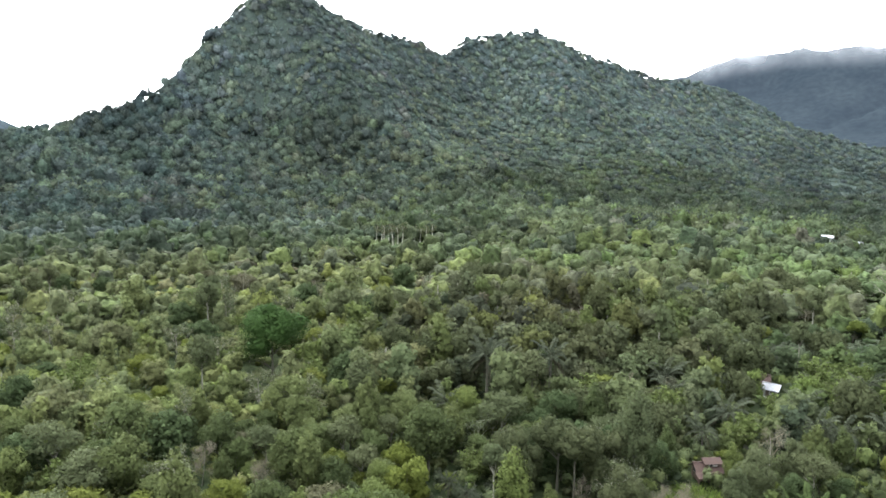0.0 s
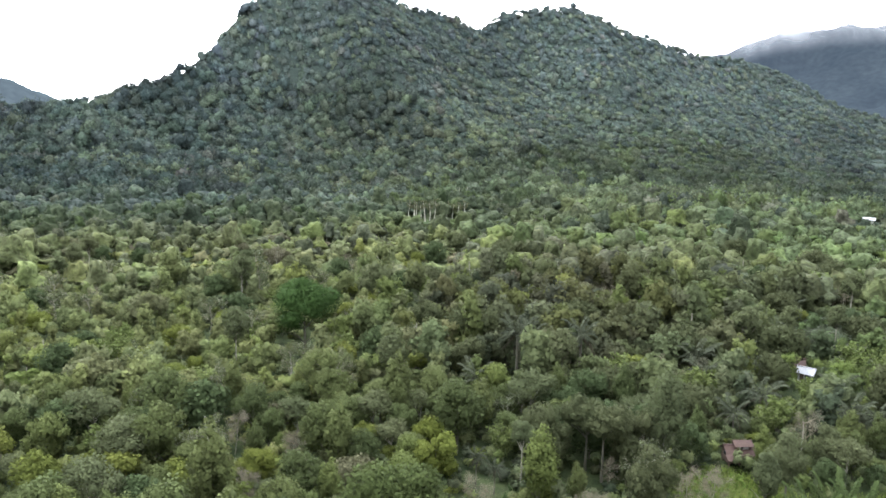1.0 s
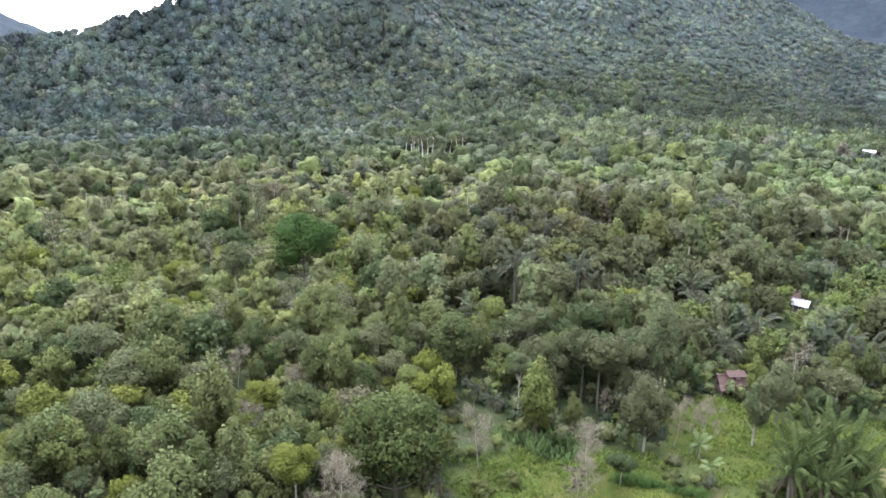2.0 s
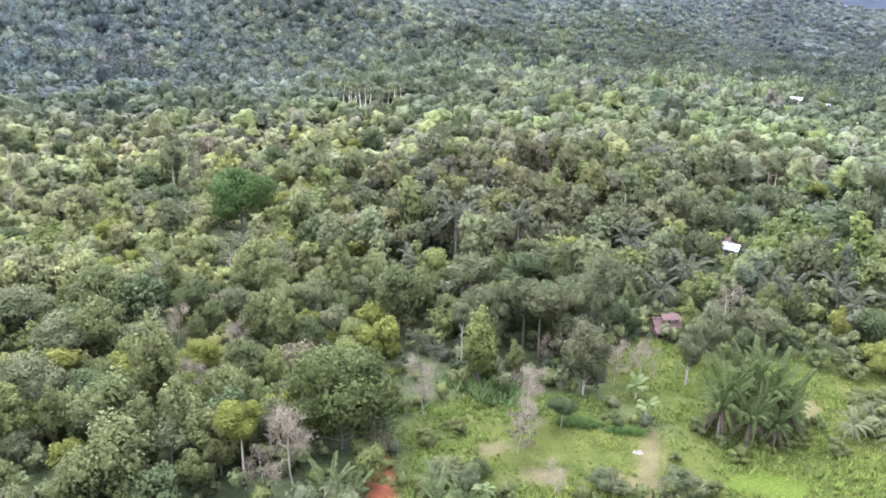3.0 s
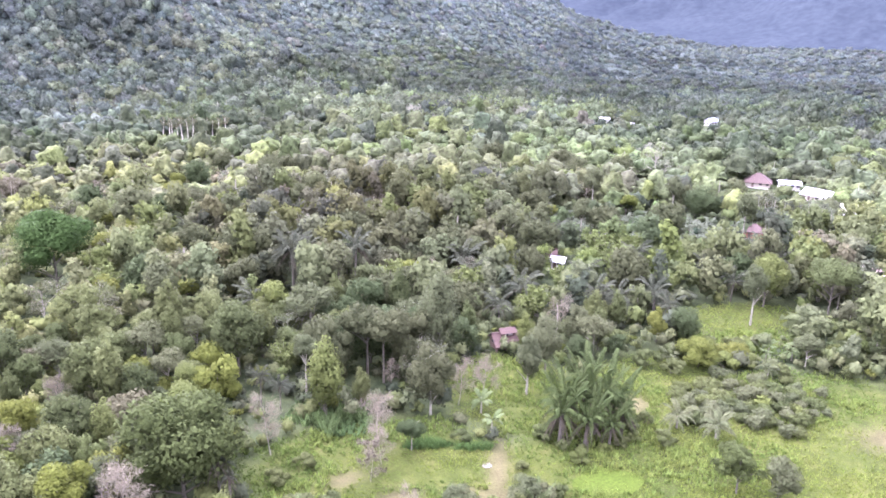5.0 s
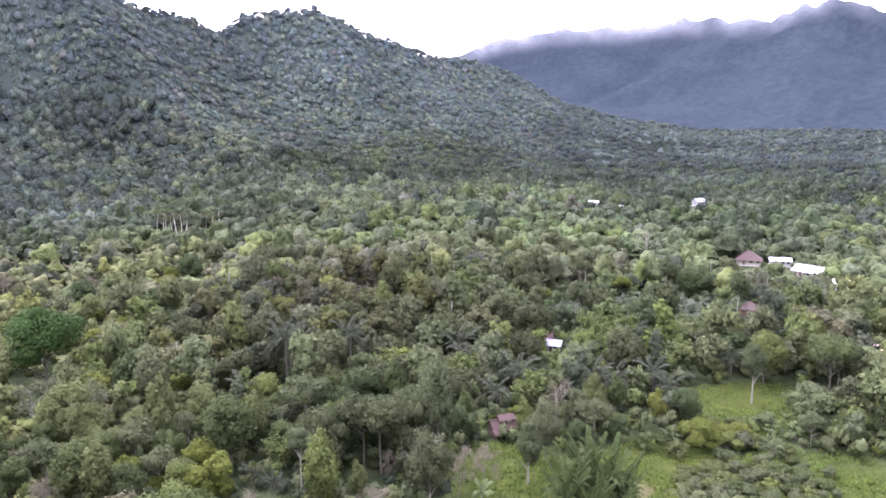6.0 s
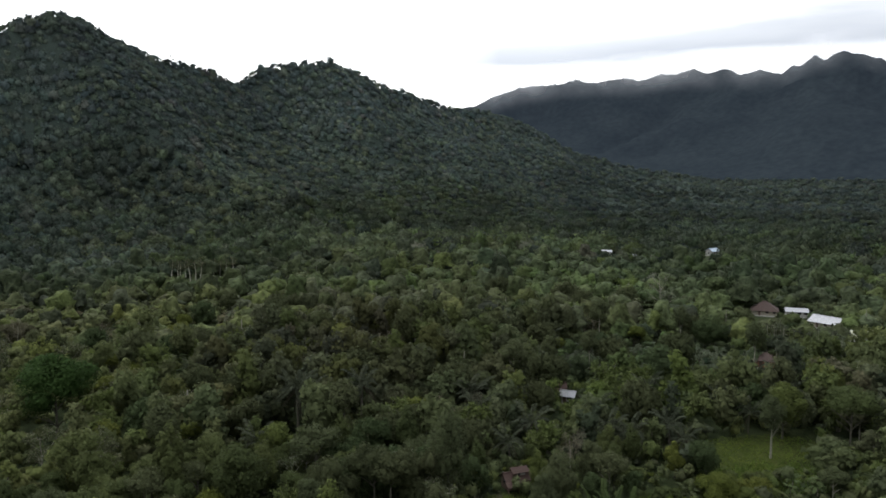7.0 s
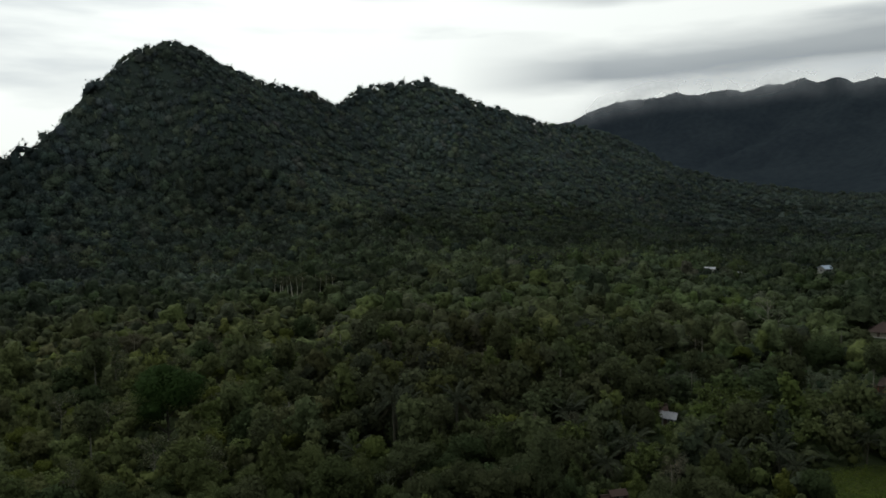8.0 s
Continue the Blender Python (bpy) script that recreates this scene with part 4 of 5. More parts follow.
def house(name, w, d, wall_h, rise, roof_mat, wall_mat, label, floor=0.4, hip=False, eave=0.7, windows=3, posts=False, rim=None):
    """A small village house, its front towards -y: plinth, four walls with thickness, door, windows, roof slopes, ridge cap."""
    root = new(name)
    x, y, t = w / 2, d / 2, 0.15
    top = floor + wall_h
    if posts:
        for px in (-x + 0.2, 0, x - 0.2):
            for py in (-y + 0.2, y - 0.2):
                piece("post", block(Heap(), (px - 0.09, py - 0.09, -0.5), (px + 0.09, py + 0.09, floor)).mesh("post", TIMBER), root)
        piece("floor_deck", block(Heap(), (-x, -y, floor - 0.15), (x, y, floor)).mesh("floor_deck", TIMBER), root)
    else:
        piece("plinth", block(Heap(), (-x - 0.1, -y - 0.1, -1.0), (x + 0.1, y + 0.1, floor)).mesh("plinth", CONCRETE), root)
    for lo, hi in (((-x, -y, floor), (x, -y + t, top)), ((-x, y - t, floor), (x, y, top)), ((-x, -y + t, floor), (-x + t, y - t, top)), ((x - t, -y + t, floor), (x, y - t, top))):
        piece("wall", block(Heap(), lo, hi).mesh("wall", wall_mat), root)
    dx = -x + w * 0.3
    door = piece("door", block(Heap(), (dx - 0.45, -y - 0.05, floor), (dx + 0.45, -y - 0.003, floor + 2.0)).mesh("door", TIMBER), root, "brown wooden door")
    piece("handle", block(Heap(), (dx + 0.3, -y - 0.12, floor + 0.95), (dx + 0.38, -y - 0.05, floor + 1.05)).mesh("handle", METAL_ROOF), door)
    for k in range(windows):
        wx = -x + w * (k + 1.0) / (windows + 0.6) + 0.5
        if abs(wx - dx) < 1.1 or wx > x - 0.7:
            continue
        win = piece("window", block(Heap(), (wx - 0.6, -y - 0.06, floor + 0.9), (wx + 0.6, -y - 0.003, floor + 2.0)).mesh("window", rim or TIMBER), root)
        for sx in (-0.28, 0.28):
            piece("pane", block(Heap(), (wx + sx - 0.24, -y - 0.075, floor + 0.98), (wx + sx + 0.24, -y - 0.062, floor + 1.92)).mesh("pane", GLASS), win)
    for sx in (-1, 1):
        win = piece("window", block(Heap(), (sx * (x + 0.03) - 0.028, -0.5, floor + 0.9), (sx * (x + 0.03) + 0.028, 0.5, floor + 1.9)).mesh("window", rim or TIMBER), root)
        piece("pane", block(Heap(), (sx * (x + 0.066) - 0.006, -0.42, floor + 0.98), (sx * (x + 0.066) + 0.006, 0.42, floor + 1.82)).mesh("pane", GLASS), win)
    ex, ey, drop = x + eave, y + eave, rise * eave / y
    peak, low = top + rise + 0.05, top - drop + 0.05
    inset = min(y, x * 0.9) if hip else -eave
    rx = x - inset if hip else ex
    for sy in (-1, 1):
        piece("roof_slope", slab(Heap(), [(-ex, sy * ey, low), (ex, sy * ey, low), (rx, 0, peak), (-rx, 0, peak)][::-sy], 0.08).mesh("roof_slope", roof_mat), root)
    for sx in (-1, 1):
        if hip:
            v = [(sx * ex, -ey, low), (sx * ex, ey, low), (sx * rx, 0, peak)]
            h = Heap().add(np.concatenate([np.array(v), np.array(v) - (0, 0, 0.08)]), [(0, 3, 4, 1), (1, 4, 5, 2), (2, 5, 3, 0)], [(0, 1, 2), (5, 4, 3)])
            piece("roof_end", h.mesh("roof_end", roof_mat), root)
        else:
            v = np.array([(sx * (x - t), -y, top), (sx * (x - t), y, top), (sx * (x - t), 0, top + rise)])
            h = Heap().add(np.concatenate([v, v + (sx * t, 0, 0)]), [(0, 3, 4, 1), (1, 4, 5, 2), (2, 5, 3, 0)], [(0, 1, 2), (5, 4, 3)])
            piece("gable", h.mesh("gable", wall_mat), root)
    piece("ridge_cap", slab(Heap(), [(-rx, -0.18, peak + 0.05), (rx, -0.18, peak + 0.05), (rx, 0.18, peak + 0.05), (-rx, 0.18, peak + 0.05)], 0.09).mesh("ridge_cap", roof_mat), root)
    return tagged(root, label, "house")


LEAF_BAMBOO = leafy("bamboo_leaves", [(0, (0.0600, 0.0900, 0.0250)), (1, (0.0700, 0.1000, 0.0300))])
LEAF_RUST = leafy("russet_foliage", [(0.0, (0.044, 0.052, 0.024)), (1.0, (0.052, 0.059, 0.029))])
WEEDS = leafy("weeds", sheer=0.35)
TIMBER = mottled("weathered_timber", (0.06, 0.042, 0.032), (0.1, 0.074, 0.057), 1.5, 0.85, 0.4)
CONCRETE = mottled("stained_concrete", (0.3, 0.29, 0.27), (0.42, 0.41, 0.38), 0.8, 0.9, 0.2)
PLASTER_CREAM = mottled("cream_plaster", (0.19, 0.175, 0.135), (0.26, 0.245, 0.2), 0.7, 0.85, 0.15)
PLASTER_WHITE = mottled("white_plaster", (0.25, 0.25, 0.235), (0.34, 0.34, 0.325), 0.7, 0.85, 0.15)
BRICK_WALL = mottled("reddish_wall", (0.16, 0.07, 0.045), (0.22, 0.11, 0.075), 1.2, 0.85, 0.3)
METAL_ROOF = mottled("galvanised_sheet", (0.2, 0.21, 0.23), (0.36, 0.37, 0.39), 0.9, 0.5, 0.15, 0.15)
BLUE_ROOF = mottled("pale_blue_sheet", (0.22, 0.29, 0.38), (0.32, 0.38, 0.46), 0.5, 0.45, 0.15, 0.1)
CREAM_ROOF = mottled("cream_sheet", (0.3, 0.31, 0.24), (0.4, 0.41, 0.33), 0.5, 0.6, 0.15)
RUST_ROOF = mottled("rusted_sheet", (0.022, 0.012, 0.009), (0.052, 0.030, 0.024), 1.6, 0.8, 0.4)
FADED_ROOF = mottled("faded_red_sheet", (0.13, 0.055, 0.05), (0.42, 0.33, 0.31), 0.55, 0.7, 0.2)
TILE_ROOF = mottled("red_brown_roof", (0.034, 0.021, 0.018), (0.056, 0.038, 0.033), 0.9, 0.8, 0.3)
GLASS = mottled("dark_window_glass", (0.02, 0.025, 0.03), (0.03, 0.035, 0.04), 0.5, 0.08, 0.0)


def village():
    def stand(ob, x, y, face, clear, view):
        """face: the bearing towards which the front looks; the yard in front is kept clear."""
        KEEP.append((x, y, clear))
        r = math.hypot(x, y)
        for k in range(1, view + 1):
            KEEP.append((x - x / r * 5 * k, y - y / r * 5 * k, clear * 0.7))
        ob.matrix_basis = Matrix.Translation((x, y, land_at(x, y))) @ Matrix.Rotation(radians(face), 4, "Z")
    stand(house("house", 9.5, 8, 2.3, 3.0, TILE_ROOF, PLASTER_CREAM, "village house with a red-brown hipped roof and cream walls", hip=True), 207, 265.5, -38, 7.5, 7)
    stand(house("house", 7.5, 6, 2.2, 0.9, METAL_ROOF, PLASTER_WHITE, "low annex with a shiny galvanised sheet roof"), 217, 259, -32, 6, 5)
    stand(house("house", 10.5, 7, 2.4, 1.9, METAL_ROOF, PLASTER_CREAM, "village house with a white metal gable roof and cream walls"), 213, 237, -72, 7, 5)
    stand(house("house", 7.5, 6.0, 2.6, 1.7, CREAM_ROOF, PLASTER_WHITE, "white plastered house with a cream sheet roof"), 206, 213, -18, 7, 7)
    stand(house("house", 6, 5, 2.6, 1.6, TILE_ROOF, BRICK_WALL, "small house with a faded pinkish-brown roof among palms", hip=True), 153.5, 195.5, -40, 4.6, 3)
    stand(house("house", 6.5, 5, 2.8, 1.5, FADED_ROOF, PLASTER_WHITE, "white-walled house with a patchy faded red roof"), 154, 148, -60, 5, 4)
    stand(house("house", 3.0, 2.8, 2.2, 0.8, METAL_ROOF, PLASTER_WHITE, "small farmhouse with a bright white sheet roof"), 80.3, 177.8, -40, 4.6, 6)
    stand(house("house", 3.8, 3.4, 2.4, 1.2, RUST_ROOF, TIMBER, "old timber house with a rusty brown sheet roof"), 79.6, 183.5, -20, 3.5, 1)
    stand(house("house", 6, 5, 2.4, 1.0, METAL_ROOF, PLASTER_WHITE, "far building with a white sheet roof in the woods"), 237, 466, -28, 6, 10)
    stand(house("house", 9, 5, 2.4, 1.0, METAL_ROOF, PLASTER_WHITE, "long far building with a white sheet roof in the woods"), 237, 436, -28, 6.5, 9)
    stand(house("house", 7, 6, 3.0, 1.6, BLUE_ROOF, PLASTER_WHITE, "far house with a pale blue sheet roof in the woods"), 307, 449, 15, 8, 11)
    hut = house("farm_hut", 4.6, 3.0, 1.8, 1.0, RUST_ROOF, TIMBER, "timber stilt hut with stepped rusty red-brown sheet roofs", floor=0.6, windows=2, posts=True, eave=0.5)
    piece("porch_roof", slab(Heap(), [(-3.0, -3.3, 1.75), (1.2, -3.3, 1.75), (1.2, -1.8, 2.3), (-3.0, -1.8, 2.3)], 0.06).mesh("porch_roof", RUST_ROOF), hut, "rusty lean-to roof")
    piece("loft_wall", block(Heap(), (-0.7, -0.75, 2.6), (2.0, 1.2, 3.6)).mesh("loft_wall", TIMBER), hut, "dark board wall of the raised loft")
    piece("panel", block(Heap(), (-0.1, -0.83, 2.75), (1.5, -0.77, 3.5)).mesh("panel", PLASTER_WHITE), hut, "pale wall sheet")
    piece("opening", block(Heap(), (0.1, -0.87, 2.9), (0.5, -0.835, 3.35)).mesh("opening", GLASS), hut, "small dark window")
    for k, (y0, y1) in enumerate(((-1.25, 0.25), (1.7, 0.25))):
        piece("loft_roof", slab(Heap(), [(-1.1, y0, 3.5), (2.4, y0, 3.5), (2.4, y1, 4.2), (-1.1, y1, 4.2)], 0.06).mesh("loft_roof", RUST_ROOF), hut, "rusty upper roof slope")
    for px in (-2.8, 1.0):
        piece("post", block(Heap(), (px - 0.06, -3.2, -0.5), (px + 0.06, -3.08, 1.8)).mesh("post", TIMBER), hut)
    stand(hut, 48.6, 131.0, 5, 4.2, 2)


village()


def pond():
    """A small pool choked with bright duckweed, a finger's depth over its bed."""
    m = mottled("duckweed", (0.027, 0.044, 0.007), (0.036, 0.053, 0.009), 0.35, 0.95, 0.1)
    m.node_tree.nodes["Principled BSDF"].inputs["Specular IOR Level"].default_value = 0.03
    a = np.linspace(0, 2 * np.pi, 49)[:-1]
    r = 0.85 + 0.35 * value_noise(np.cos(a) * 1.4 + 7, np.sin(a) * 1.4 + 3, 5)
    rim = np.stack([47.5 + 5.2 * r * np.cos(a), 83.4 + 3.4 * r * np.sin(a)], -1)
    z = land_at(47.5, 83.4) + 0.1
    v = np.concatenate([[(47.5, 83.4, z)], np.column_stack([rim, np.full(48, z)]), np.column_stack([rim * 1.0, np.full(48, z - 0.7)])])
    t = [(0, 1 + i, 1 + (i + 1) % 48) for i in range(48)]
    q = [(1 + i, 49 + i, 49 + (i + 1) % 48, 1 + (i + 1) % 48) for i in range(48)]
    tagged(new("water", fast_mesh("water", v, [np.array(q), np.array(t)], [m])), "small pond covered with lime-green duckweed", "pond", kind="structure")
    KEEP.append((47.5, 83.4, 5))


pond()


# -- the named trees round the field --
def feature(ob, x, y, turn=0.0, clear=3.0):
    KEEP.append((x, y, clear))
    ob.matrix_basis = placed(x, y, turn)
    return ob


def big_trees():
    feature(tree("broadleaf_tree", 610, 10.0, 19, "round", LEAF_MANGO, 6000, 0.72, "huge mango-like tree with a deep green dense crown", bole=0.14, lobes=13, core=0.8), -43, 188, 0, 9)
    feature(tree("broadleaf_tree", 612, 4.4, 10.5, "round", LEAF_YELLOW, 2600, 0.5, "round-crowned tree with large yellow-green leaves", bole=0.15, lobes=8, core=0.7), -5, 117, 0, 4)
    feature(tree("broadleaf_tree", 614, 8.8, 16, "round", LEAF_OLD, 6400, 0.6, "large old tree with a dark olive crown and brown tips", bole=0.12, lobes=15, core=0.78), -9.2, 92.5, 0, 7.5)
    feature(tree("broadleaf_tree", 616, 5.2, 20, "tall", LEAF_GREY, 6000, 0.42, "tall feathery casuarina-like tree with a grey-green crown", bole=0.08, lobes=44, core=0.6), 33.5, 125, 0, 5)
    feature(tree("broadleaf_tree", 618, 4.4, 11.5, "tall", LEAF_GREY, 3830, 0.35, "upright grey-green tree beside the rusty hut", bole=0.2, lobes=16), 52.5, 119, 0, 3.6)
    feature(tree("broadleaf_tree", 620, 3.5, 12.0, "tall", LEAF_GREY, 3450, 0.35, "upright grey-green tree with a pale trunk by the field", bole=0.25, bark=BARK_PALE, lobes=14), 46.0, 111.5, 0, 3.2)
    feature(tree("broadleaf_tree", 621, 4.2, 12.5, "round", LEAF_OLIVE, 3200, 0.4, "olive tree with a pale trunk before the wood", bole=0.22, bark=BARK_PALE, lobes=12), 28.0, 108.0, 0, 3.4)
    feature(tree("broadleaf_tree", 622, 3.4, 10.5, "tall", LEAF_GREY, 3040, 0.35, "slender grey-green tree at the field edge", bole=0.03, lobes=16), 62, 127, 0, 4)
    feature(tree("broadleaf_tree", 624, 3.6, 11, "tall", LEAF_MIXED, 3040, 0.39, "slender dark tree at the field edge", bole=0.03, lobes=16), 69, 133, 0, 4)
    feature(tree("broadleaf_tree", 626, 2.4, 12.0, "round", LEAF_GREY, 1710, 0.35, "tall pale-trunked tree with a small grey-green crown", bole=0.62, bark=BARK_PALE), 8.9, 117, 0, 2.5)
    feature(tree("broadleaf_tree", 628, 3.0, 13.5, "round", LEAF_GREY, 2090, 0.35, "lone tree with a straight white trunk on the grass", bole=0.4, bark=BARK_PALE, lobes=14), 105.5, 131.5, 40, 4)
    feature(tree("broadleaf_tree", 630, 6.5, 14, "umbrella", LEAF_MIXED, 4560, 0.49, "broad spreading tree shading the far meadow", bole=0.35, lobes=20), 125, 131, 0, 7)
    feature(tree("broadleaf_tree", 632, 5.5, 13, "round", LEAF_MIXED, 4180, 0.49, "broad dark tree behind the meadow", bole=0.25, lobes=18), 116, 141, 0, 6)
    feature(tree("broadleaf_tree", 634, 3.0, 8.0, "tall", LEAF_BRIGHT, 2660, 0.35, "bright green young tree at the meadow edge", bole=0.1, lobes=13), 80, 127, 0, 3.5)
    feature(tree("broadleaf_tree", 636, 4.6, 5.5, "round", LEAF_BRIGHT, 3800, 0.35, "low wide green tree at the meadow edge", bole=0.08, lobes=18), 82, 115, 0, 5)
    feature(tree("shrub", 638, 3.6, 4.2, "round", LEAF_BRIGHT, 2850, 0.32, "large bright yellow-green bush", "shrub", bole=0.05, lobes=14), 89.5, 115, 0, 4)
    feature(tree("broadleaf_tree", 640, 3.9, 8.0, "round", LEAF_OLD, 1900, 0.4, "small dark tree with yellowing tips in the meadow", bole=0.28, lobes=8), 63.2, 76.8, 0, 3)
    feature(tree("broadleaf_tree", 642, 3.6, 7.0, "tall", LEAF_GREY, 2280, 0.32, "dense grey-green conical tree in the meadow", bole=0.05, lobes=12), 68, 74.5, 0, 3)
    feature(tree("broadleaf_tree", 644, 2.4, 5.6, "round", LEAF_DARK, 1710, 0.32, "small dark tree with a white trunk by the grass strip", bole=0.4, bark=BARK_PALE), 22.6, 98, 0, 3)
    feature(tree("broadleaf_tree", 646, 7.0, 11, "round", LEAF_DARK, 4940, 0.56, "large very dark tree below the village houses", bole=0.1, lobes=20, core=0.7), 152, 222, 0, 8)
    feature(tree("broadleaf_tree", 648, 6.0, 10, "round", LEAF_GOLD, 3800, 0.56, "wide golden-green tree among dark ones", bole=0.1, lobes=16, core=0.7), 43, 218, 0, 6)
    feature(tree("broadleaf_tree", 650, 3.6, 6.5, "round", LEAF_LIME, 2660, 0.35, "lime-green tree among duller ones", bole=0.1, lobes=12), -34, 114, 0, 3.5)
    feature(tree("broadleaf_tree", 652, 4.8, 5.5, "umbrella", LEAF_BRIGHT, 2850, 0.39, "spreading bright green tree", bole=0.15, lobes=13), -39, 108, 0, 4.5)
    feature(tree("broadleaf_tree", 654, 3.7, 12.5, "round", LEAF_LIME, 2850, 0.36, "yellow-green tree with a domed crown and pale limbs", bole=0.62, bark=BARK_PALE, lobes=9), -20.8, 83.5, 0, 4)
    feature(tree("broadleaf_tree", 656, 4.4, 9.0, "round", LEAF_GOLD, 3040, 0.39, "yellow-green tree with a lumpy crown", bole=0.3, lobes=12), -31.5, 97, 0, 4)
    feature(tree("broadleaf_tree", 658, 4.6, 7.0, "umbrella", LEAF_BRIGHT, 2850, 0.42, "bright yellow-green tree in the scrub", bole=0.15, lobes=12), -64, 152, 0, 5)
    feature(tree("broadleaf_tree", 660, 4.2, 7.0, "round", LEAF_RUST, 2850, 0.42, "tree with a dull reddish-brown crown", bole=0.1, lobes=13), -35, 169, 0, 4)
    feature(tree("broadleaf_tree", 662, 6.5, 8.5, "round", LEAF_RUST, 3800, 0.56, "wide tree with pinkish-brown dry leaves", bole=0.1, lobes=18), -77, 288, 0, 7)
    for k, (x, y, bole) in enumerate([(13.4, 122.5, 0.12), (20.5, 125.0, 0.5), (27.6, 122.8, 0.12), (22.8, 121.4, 0.56)]):
        feature(tree("broadleaf_tree", 670 + 2 * k, 5.0, 14.0, "round", LEAF_OLIVE, 2600, 0.44, "tall dense tree over a dark hollow at the wood's edge", bole=bole, lobes=14, core=0.95), x, y, 0, 3.0)
    for k, (x, y) in enumerate([(16, 129), (22, 130), (27.5, 128)]):
        feature(tree("broadleaf_tree", 680 + 2 * k, 4.2, 10, "round", LEAF_DARK, 1800, 0.5, "dark dense tree closing the back of a hollow", bole=0.02, lobes=14, core=0.8), x, y, 0, 3.2)
    for k, (x, y) in enumerate([(14.0, 119.8), (26.6, 119.6), (13.4, 125), (27.4, 125)]):
        feature(tree("broadleaf_tree", 700 + 2 * k, 2.7, 10.5, "tall", LEAF_OLIVE, 2000, 0.42, "leafy tree hung with creepers beside a dark hollow", bole=0.02, lobes=16, core=0.9), x, y, 0, 3.0)
    KEEP.append((20.3, 120, 8.5))
    KEEP.append((-14, 74.5, 8.5))
    KEEP.append((-21, 76, 6.5))
    KEEP.append((97, 115, 6))
    KEEP.append((92, 121, 6))
    KEEP.append((99, 123, 7))
    KEEP.append((106, 126, 7))
    KEEP.append((36, 102, 6.5))
    KEEP.append((-40.5, 176, 7.0))
    KEEP.append((-38.5, 167, 4.5))
    KEEP.append((-4.6, 109, 4.0))
    KEEP.append((-3.5, 79, 3.6))
    KEEP.append((-3.6, 86, 2.6))


LEAF_OLIVE = leafy("olive_foliage", [(0, (0.0310, 0.0430, 0.0170)), (1, (0.0390, 0.0510, 0.0210))])
LEAF_YELLOW = leafy("yellow_green_foliage", [(0.0, (0.062, 0.086, 0.016)), (1.0, (0.068, 0.092, 0.018))])
LEAF_OLD = leafy("old_olive_foliage", [(0.0, (0.030, 0.047, 0.013)), (1.0, (0.034, 0.051, 0.015))])
LEAF_LIME = leafy("lime_foliage", [(0.0, (0.058, 0.081, 0.0140)), (1.0, (0.064, 0.086, 0.0160))])
big_trees()


def bare_trees():
    spots = [(2.0, 101.3, 8.6, 3.8), (18.2, 100.5, 8.2, 3.8), (15.5, 91, 6.6, 3.4), (33.4, 110.3, 6.6, 4.6), (38.0, 111.5, 7.0, 4.8), (-18.0, 81.5, 8.4, 4.6), (-14.6, 83.5, 10.0, 4.6),
             (17.3, 95, 5.6, 3.0), (23.4, 118.6, 6.4, 2.2), (18.5, 80.5, 4.5, 2.2), (-33, 104, 7.0, 4.0), (-26, 113, 7.0, 4.0), (-41, 125, 6.5, 4.5), (-30, 121, 6.0, 4.2)]
    made = [bare(700, 9.0, 4.2, "leafless tree with a haze of pinkish-grey twigs", girth=0.45, trunk_mat=BARK_PALE), bare(703, 8.0, 5.0, "leafless pale tree with many forked limbs", TWIGS, bole=0.2, girth=0.45, trunk_mat=BARK_PALE),
            bare(706, 8.0, 4.0, "half-bare tree with dry twigs and few leaves", leaves=LEAF_DRY, count=260, girth=0.45, trunk_mat=BARK_PALE)]
    used = set()
    for k, (x, y, h, s) in enumerate(spots):
        i = k % 3
        KEEP.append((x, y, s * 0.75))
        m = placed(x, y, k * 77, h / 7.6)
        if i in used:
            ob = copy_thing(made[i], m)
        else:
            made[i].matrix_basis = m
            ob = made[i]
            used.add(i)
        ob["group"] = "bare trees by the field"
    feature(bare(712, 17, 10, "big dead white tree above the palms", BARK_PALE, bole=0.2, girth=0.7, thick=1.2, trunk_mat=BARK_PALE, twigs=700), 167, 279, 0, 7)
    KEEP.append((163, 272, 6))
    KEEP.append((159, 265, 6))
    KEEP.append((155, 258, 5))
    pole = bare(715, 14, 4.2, "tall thin tree with a pale bare trunk and small crown", TWIGS, bole=0.6, leaves=LEAF_GREY, count=420, twigs=200, girth=1.2, thick=1.8, trunk_mat=BARK_WHITE)
    rng = np.random.default_rng(8)
    for k in range(11):
        x, y = (-37 + 2.3 * k + rng.uniform(-1.3, 1.3), 421 + rng.uniform(-4, 4)) if k < 7 else (-16 + 3.4 * (k - 7), 428 + rng.uniform(-3, 3))
        m = placed(x, y, k * 50, rng.uniform(0.8, 1.1))
        ob = copy_thing(pole, m) if k else pole
        ob.matrix_basis = m
        ob["group"] = "stand of pale trunks"
    KEEP.append((-28, 416, 12))
    KEEP.append((-26, 404, 11))
    KEEP.append((-25, 394, 9))
    KEEP.append((-10, 420, 7))


bare_trees()


